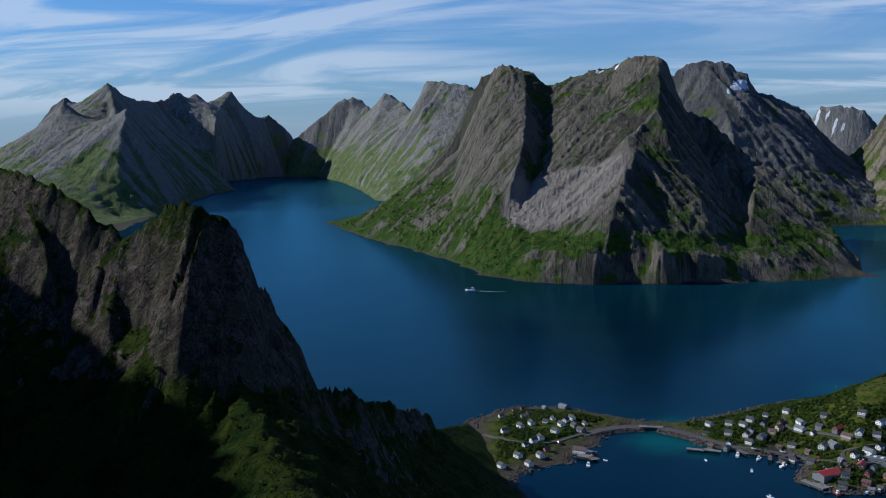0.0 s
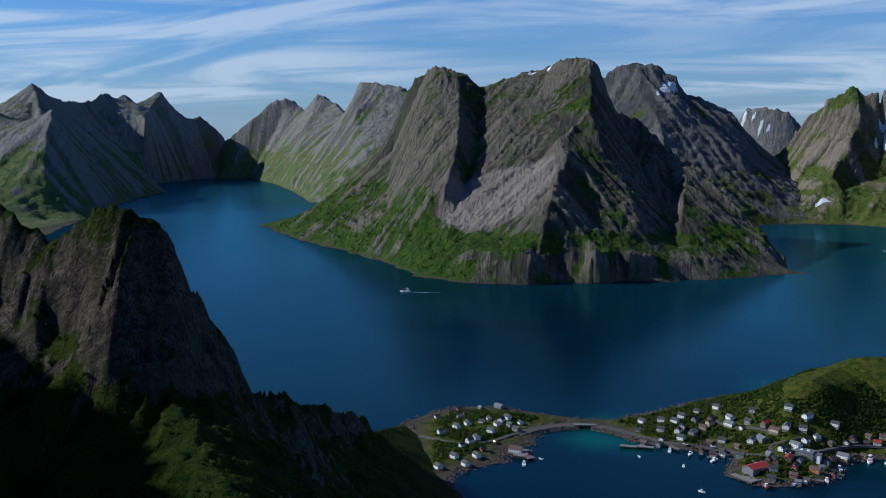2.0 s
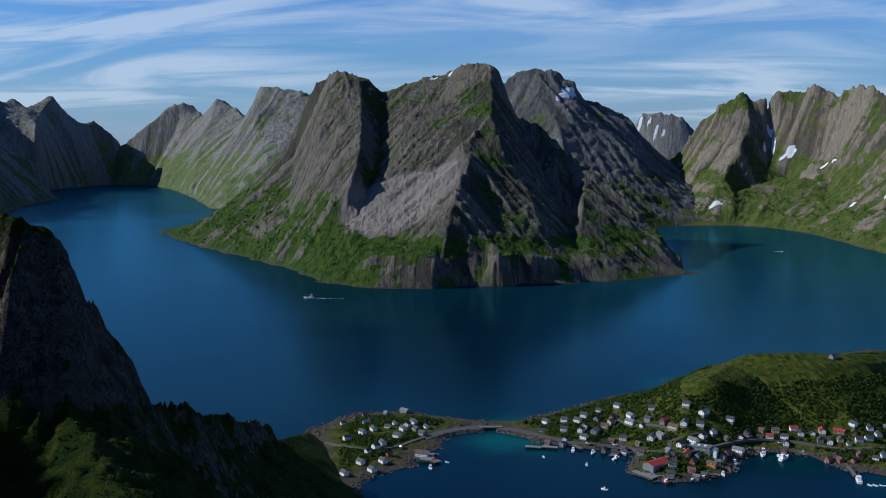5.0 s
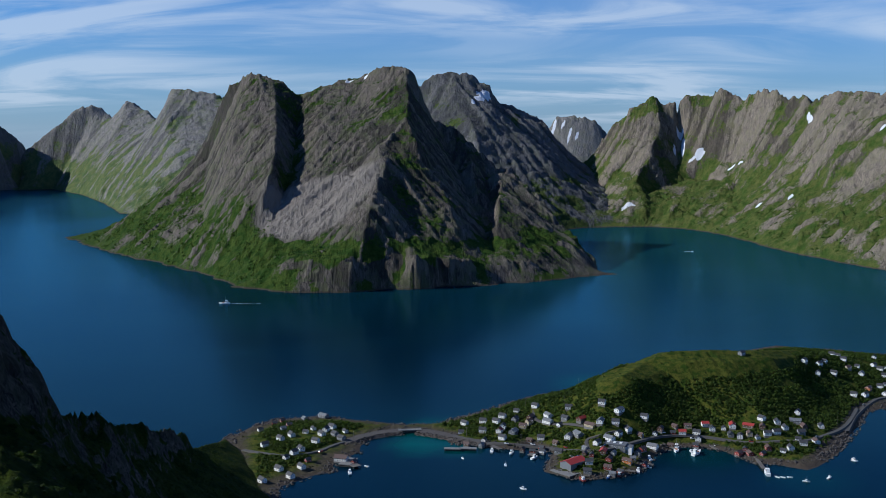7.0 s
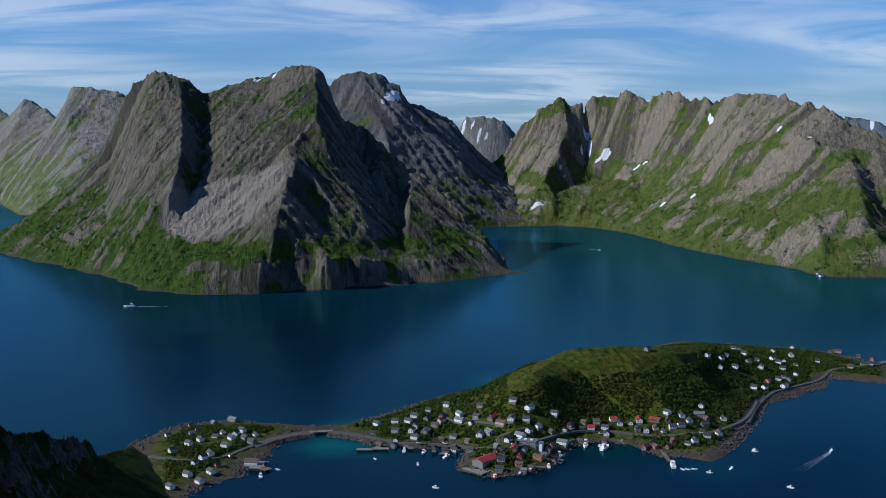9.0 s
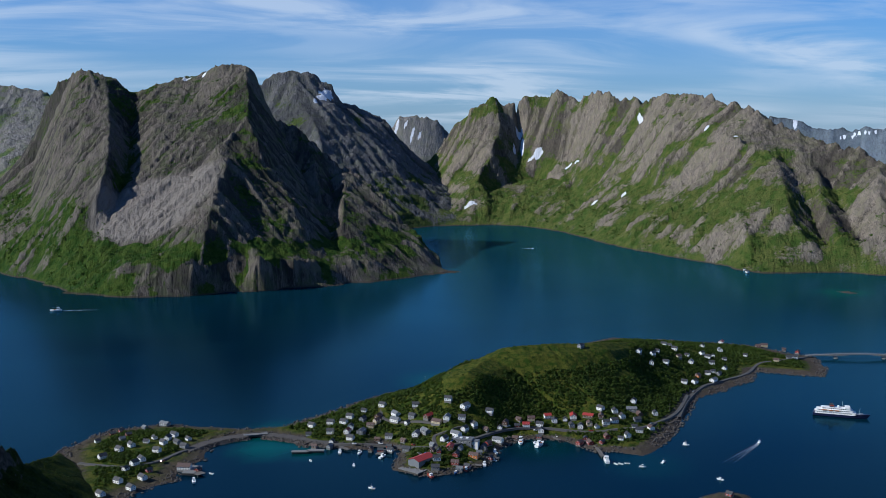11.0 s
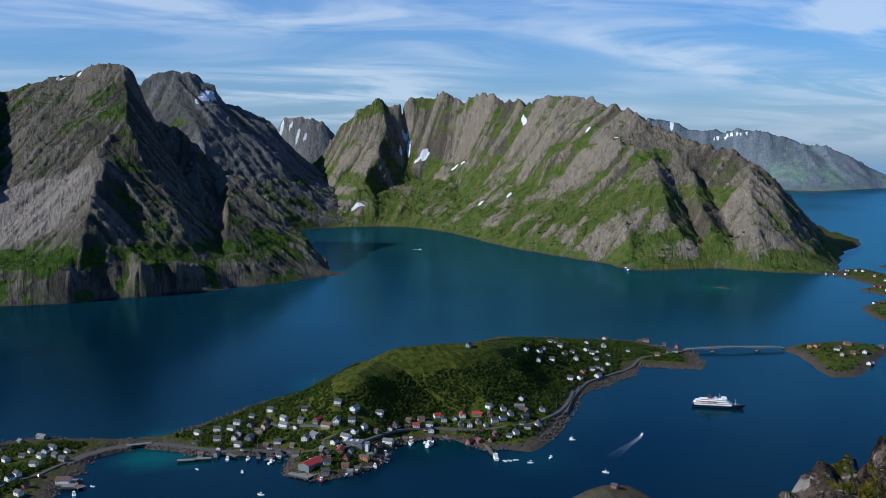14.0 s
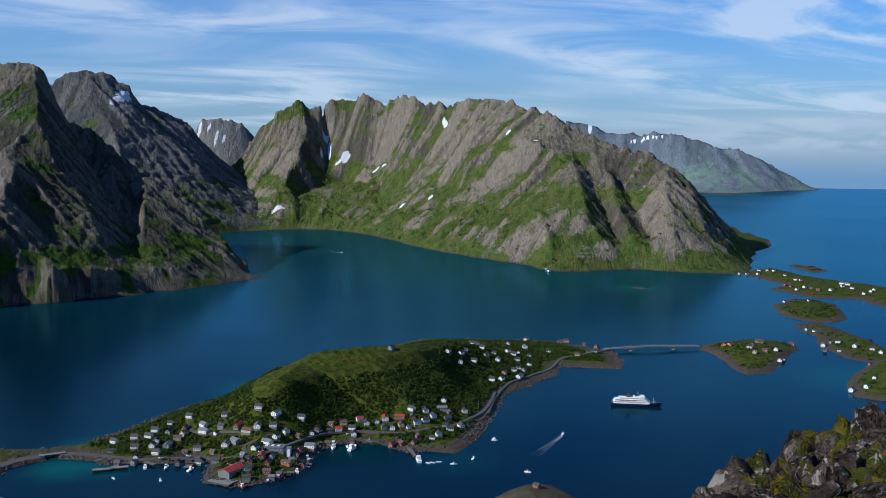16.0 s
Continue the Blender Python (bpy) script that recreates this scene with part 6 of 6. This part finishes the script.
def grow(name, land, n, box, seed, test, rad, stretch, leaves, size, mat, label, category):
    x, y, h = scatter(land, n, box, seed, test)
    r = np.random.RandomState(seed + 1)
    radius = r.uniform(*rad, len(x))
    return clumps(name, x, y, h - 0.2, radius, radius * r.uniform(stretch * 0.8, stretch * 1.25, len(x)), leaves, size, mat, label, category, seed)


grow("woodland", peninsula, 70000, (20, 640, 540, 830), 21, wooded, (0.55, 1.15), 2.0, 12, 0.6, LEAVES, "dense green birch scrub and small trees round the houses", "trees")
grow("heath_scrub", peninsula, 5000, (20, 640, 540, 830), 22, lambda h, s, ds, p, x, y: (ds > 7) & (p > -0.1) & clear_of_houses(x, y, 3.2), (0.35, 0.8), 1.2, 12, 0.5, SCRUB, "low tufts of heath and juniper on the turf", "shrubs")
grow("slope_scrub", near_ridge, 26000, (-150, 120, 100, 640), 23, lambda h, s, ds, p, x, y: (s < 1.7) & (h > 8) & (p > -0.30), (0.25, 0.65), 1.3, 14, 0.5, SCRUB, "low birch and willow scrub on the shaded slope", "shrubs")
grow("shore_wood", olstind, 22000, (-280, 720, 1290, 2150), 24, lambda h, s, ds, p, x, y: (s < 1.0) & (h > 4) & (h < 110) & (p > 0.9 * smooth(x, 90, 260) - 0.1) & ((x < 115) | (h < 30) | ((h > 42) & (h < 54))), (1.2, 2.4), 1.3, 7, 0.55, FAR_LEAVES, "birch wood on the lower slopes by the fjord", "trees")
grow("shore_wood", right_massif, 30000, (850, 1500, 980, 2350), 25, lambda h, s, ds, p, x, y: (s < 0.9) & (h > 4) & (h < 75) & (p > 0.12), (1.2, 2.6), 1.2, 6, 0.55, FAR_LEAVES, "birch wood along the far shore", "trees")
for land, box in zip(low_lands[1:], ((690, 850, 545, 675), (960, 1130, 670, 815), (840, 1000, 450, 695), (1130, 1340, 640, 1040), (1355, 1430, 955, 1050), (700, 1000, 330, 540))):
    grow("island_scrub", land, 900, box, 26, lambda h, s, ds, p, x, y: (ds > 8) & (p > 0.0), (0.6, 1.5), 1.3, 14, 0.5, LEAVES, "low green scrub on the island turf", "shrubs")


def boulders(name, x, y, z, size, mat, label, seed):
    """Angular stones: a squashed, chipped solid each."""
    r = np.random.RandomState(seed)
    t = (1 + 5 ** 0.5) / 2
    ico = np.array([(-1, t, 0), (1, t, 0), (-1, -t, 0), (1, -t, 0), (0, -1, t), (0, 1, t), (0, -1, -t), (0, 1, -t), (t, 0, -1), (t, 0, 1), (-t, 0, -1), (-t, 0, 1)]) / 1.9
    tri = np.array([(0, 11, 5), (0, 5, 1), (0, 1, 7), (0, 7, 10), (0, 10, 11), (1, 5, 9), (5, 11, 4), (11, 10, 2), (10, 7, 6), (7, 1, 8),
                    (3, 9, 4), (3, 4, 2), (3, 2, 6), (3, 6, 8), (3, 8, 9), (4, 9, 5), (2, 4, 11), (6, 2, 10), (8, 6, 7), (9, 8, 1)])
    n = len(x)
    v = ico[None] * (0.7 + 0.6 * r.rand(n, 12, 1)) * (size[:, None, None] * (0.7 + 0.6 * r.rand(n, 1, 3))) * np.array([1, 1, 0.75])
    v = v + np.stack([x, y, z], 1)[:, None]
    f = tri[None] + 12 * np.arange(n)[:, None, None]
    me = bpy.data.meshes.new(name)
    me.from_pydata(v.reshape(-1, 3).tolist(), [], f.reshape(-1, 3).tolist())
    me.materials.append(mat)
    return tagged(new(name, me), label, "boulders", kind="stuff")


def shore_stones():
    r = np.random.RandomState(31)
    x, y = r.uniform(10, 700, 60000), r.uniform(530, 830, 60000)
    ds = shore_distance(x, y, PENINSULA_SHORE)
    ok = (np.abs(ds - 2) < 4.5) & (fbm(x / 20, y / 20, 0 * x, 2) > -0.25)
    x, y = x[ok][:5200], y[ok][:5200]
    h = peninsula.height(x, y)[0]
    boulders("shore_stones", x, y, np.maximum(h, 0.1), r.uniform(0.3, 1.1, len(x)) ** 1.3, PAINT["stone"], "dark angular boulders along the tide line", 32)
    pts = []
    for line in (((92, 641), (107, 653), (122, 659), (136, 660)), ((147, 657), (158, 648), (168, 637), (185, 618))):
        for q, s in ribbon(line, 6.5, 1.0):
            for _ in range(9):
                k = r.choice((-1, 1)) * r.uniform(1.1, 2.4)
                pts.append((q.x + k * s.x, q.y + k * s.y, 1.9 - 2.4 * (abs(k) - 1.1)))
    p = np.array(pts)
    boulders("causeway_stones", p[:, 0], p[:, 1], p[:, 2], r.uniform(0.35, 0.9, len(p)), PAINT["stone"], "rough dark rubble on the causeway's sides", 33)


shore_stones()


# ---------------------------------------------------------------- the outcrop at the viewpoint
def lichen_rock():
    """Dark weathered rock, crusted with black and pale grey lichen, with cushions of yellow-green moss."""
    mat, nt, p = material("lichened_summit_rock", 0.95)
    p.inputs["Specular IOR Level"].default_value = 0.08
    n = Nodes(nt)
    pos = n.place(2.8, 2.8, 2.8)
    a, b, c = n.noise(pos, 0.9, 7, 0.68, 0.4), n.noise(pos, 4.5, 7, 0.72), n.noise(pos, 2.6, 7, 0.68, 0.6)
    d = n.noise(pos, 11.0, 5, 0.7, 0.3)
    rock = n.mix(n.step(a, 0.38, 0.60), (0.022, 0.016, 0.013), (0.150, 0.118, 0.094))
    rock = n.mix(n.step(b, 0.44, 0.58, 0.0, 0.8), rock, (0.048, 0.032, 0.024))
    rock = n.mix(n.step(d, 0.56, 0.62, 0.0, 0.9), rock, (0.012, 0.010, 0.009))
    rock = n.mix(n.step(c, 0.57, 0.61, 0.0, 0.9), rock, (0.34, 0.31, 0.27))
    rock = n.mix(n.step(n.noise(pos, 7.0, 4, 0.6, 0.5), 0.66, 0.69, 0.0, 0.9), rock, (0.42, 0.40, 0.37))
    crack = n.math("ABSOLUTE", n.math("SUBTRACT", n.noise(pos, 1.5, 6, 0.6, 1.0), 0.5))
    rock = n.mix(n.step(crack, 0.0, 0.022, 0.95, 0.0), rock, (0.006, 0.005, 0.004))
    moss = n.mix(n.step(b, 0.35, 0.65), (0.045, 0.042, 0.005), (0.150, 0.112, 0.014))
    moss = n.mix(n.step(c, 0.45, 0.6), moss, (0.044, 0.056, 0.007))
    v = n.step(n.math("ADD", n.attr("veg"), n.math("MULTIPLY", n.math("SUBTRACT", a, 0.5), 0.9)), 0.42, 0.52)
    n.put(p.inputs["Base Color"], n.mix(v, rock, moss))
    hgt = n.math("ADD", n.math("MULTIPLY", b, 0.34), n.math("MULTIPLY", d, 0.14))
    hgt = n.math("ADD", hgt, n.step(crack, 0.0, 0.05, -0.25, 0.0))
    n.put(p.inputs["Normal"], n.bump(hgt, 1.0, 0.22))
    return mat


OUTCROP = [(8.1, 8.0), (9.6, 9.0), (10.8, 9.4), (12.0, 10.4), (13.1, 10.5), (14.0, 10.3), (15.0, 11.0), (16.6, 11.8), (18.5, 11.5), (21.0, 7.5), (20.0, 0.0), (10.0, -4.0), (0.0, -6.0),
           (-6.0, -3.0), (-4.5, 0.8), (1.0, 1.2), (4.5, 3.8), (6.8, 6.2)]
OUTCROP = [(0.36 * x, 0.36 * y) for x, y in OUTCROP]


class Outcrop:
    shore = OUTCROP

    def height(self, x, y):
        u, v = x / 0.36, y / 0.36
        ds = shore_distance(x + 0.12 * fbm(u * 0.8, v * 0.8, 0 * x, 3), y + 0.12 * fbm(u * 0.8 + 7, v * 0.8, 0 * x, 3), OUTCROP) / 0.36
        h = -5.45 + 0.40 * smooth(ds, 0.0, 2.2) + 0.7 * (ridged(u / 2.6, v / 2.6, 0 * x + 4.0, 3) - 0.62)
        h = h + 0.40 * (ridged(u / 0.9, v / 0.9, 0 * x + 8.0, 3) - 0.6) + 0.16 * fbm(u * 1.9, v * 1.9, 0 * x, 4)
        step = 2.2 * fbm(u / 1.7 + 3, v / 1.7, 0 * x + 6, 3)
        h = h + 0.22 * (np.floor(step) + smooth(step - np.floor(step), 0.72, 1.0))
        h = h - 0.35 * np.exp(-(((u - 9.4) / 1.3) ** 2 + ((v - 8.6) / 1.3) ** 2))
        return 200 + 0.36 * np.where(ds > 0, h, h + 3.5 * np.minimum(ds, 0)), ds


LICHEN_ROCK = lichen_rock()
BOULDERS = [(4.01, 3.27, 0.21, 0.8), (5.0, 3.58, 0.131, 1.1), (5.02, 3.29, 0.117, 0.6), (6.17, 3.87, 0.17, 0.95), (4.59, 3.13, 0.103, 0.7), (4.39, 3.26, 0.09, 0.9), (5.66, 3.49, 0.117, 0.7), (4.63, 2.85, 0.114, 0.6), (4.33, 3.38, 0.082, 0.7), (5.3, 3.68, 0.076, 0.7), (5.48, 3.54, 0.088, 0.7)]  # place, half width, height to width
outcrop = grid_mesh("summit_outcrop", span(-2.9, 8.6, 0.032), span(-2.9, 5.4, 0.032), Outcrop(), LICHEN_ROCK, "lichened dark summit rocks with yellow-green moss", "rock",
          lambda h, s, x, y, ds: 0.55 * (1 - smooth(s, 0.35, 1.0)) + 0.45 * fbm(x / 0.65, y / 0.65, 0 * x + 2, 3) + 0.30)


def boulder(x, y, radius, tall, seed):
    """A blocky rock: a ball cut by random planes, then roughened; it sits half sunk in the turf."""
    r = np.random.RandomState(seed)
    bm = bmesh.new()
    bmesh.ops.create_icosphere(bm, subdivisions=5, radius=1.0)
    bm.verts.ensure_lookup_table()
    p = np.array([v.co[:] for v in bm.verts])
    for _ in range(22):
        n = r.normal(size=3) * (1, 1, 0.8)
        n /= np.linalg.norm(n)
        p -= np.maximum(0, p @ n - r.uniform(0.48, 0.80))[:, None] * n
    q = p + 0.06 * r.normal(size=3)
    rough = 0.20 * (ridged(q[:, 0] * 1.6 + seed, q[:, 1] * 1.6, q[:, 2] * 1.6, 4) - 0.5) + 0.10 * fbm(q[:, 0] * 5 + seed, q[:, 1] * 5, q[:, 2] * 5, 4)
    p = p * (1 + rough)[:, None] * (1.25, 1.1, tall) * radius
    base = float(Outcrop().height(np.array([x]), np.array([y]))[0][0])
    for v, c in zip(bm.verts, p):
        v.co = (x + c[0], y + c[1], base + 0.30 * radius * tall + c[2])
    me = bpy.data.meshes.new("boulder")
    bm.to_mesh(me)
    bm.free()
    me.polygons.foreach_set("use_smooth", np.ones(len(me.polygons), bool))
    me.materials.append(LICHEN_ROCK)
    new("boulder", me).parent = outcrop


for i, (x, y, radius, tall) in enumerate(BOULDERS):
    boulder(x, y, 1.15 * radius, tall, 50 + i)
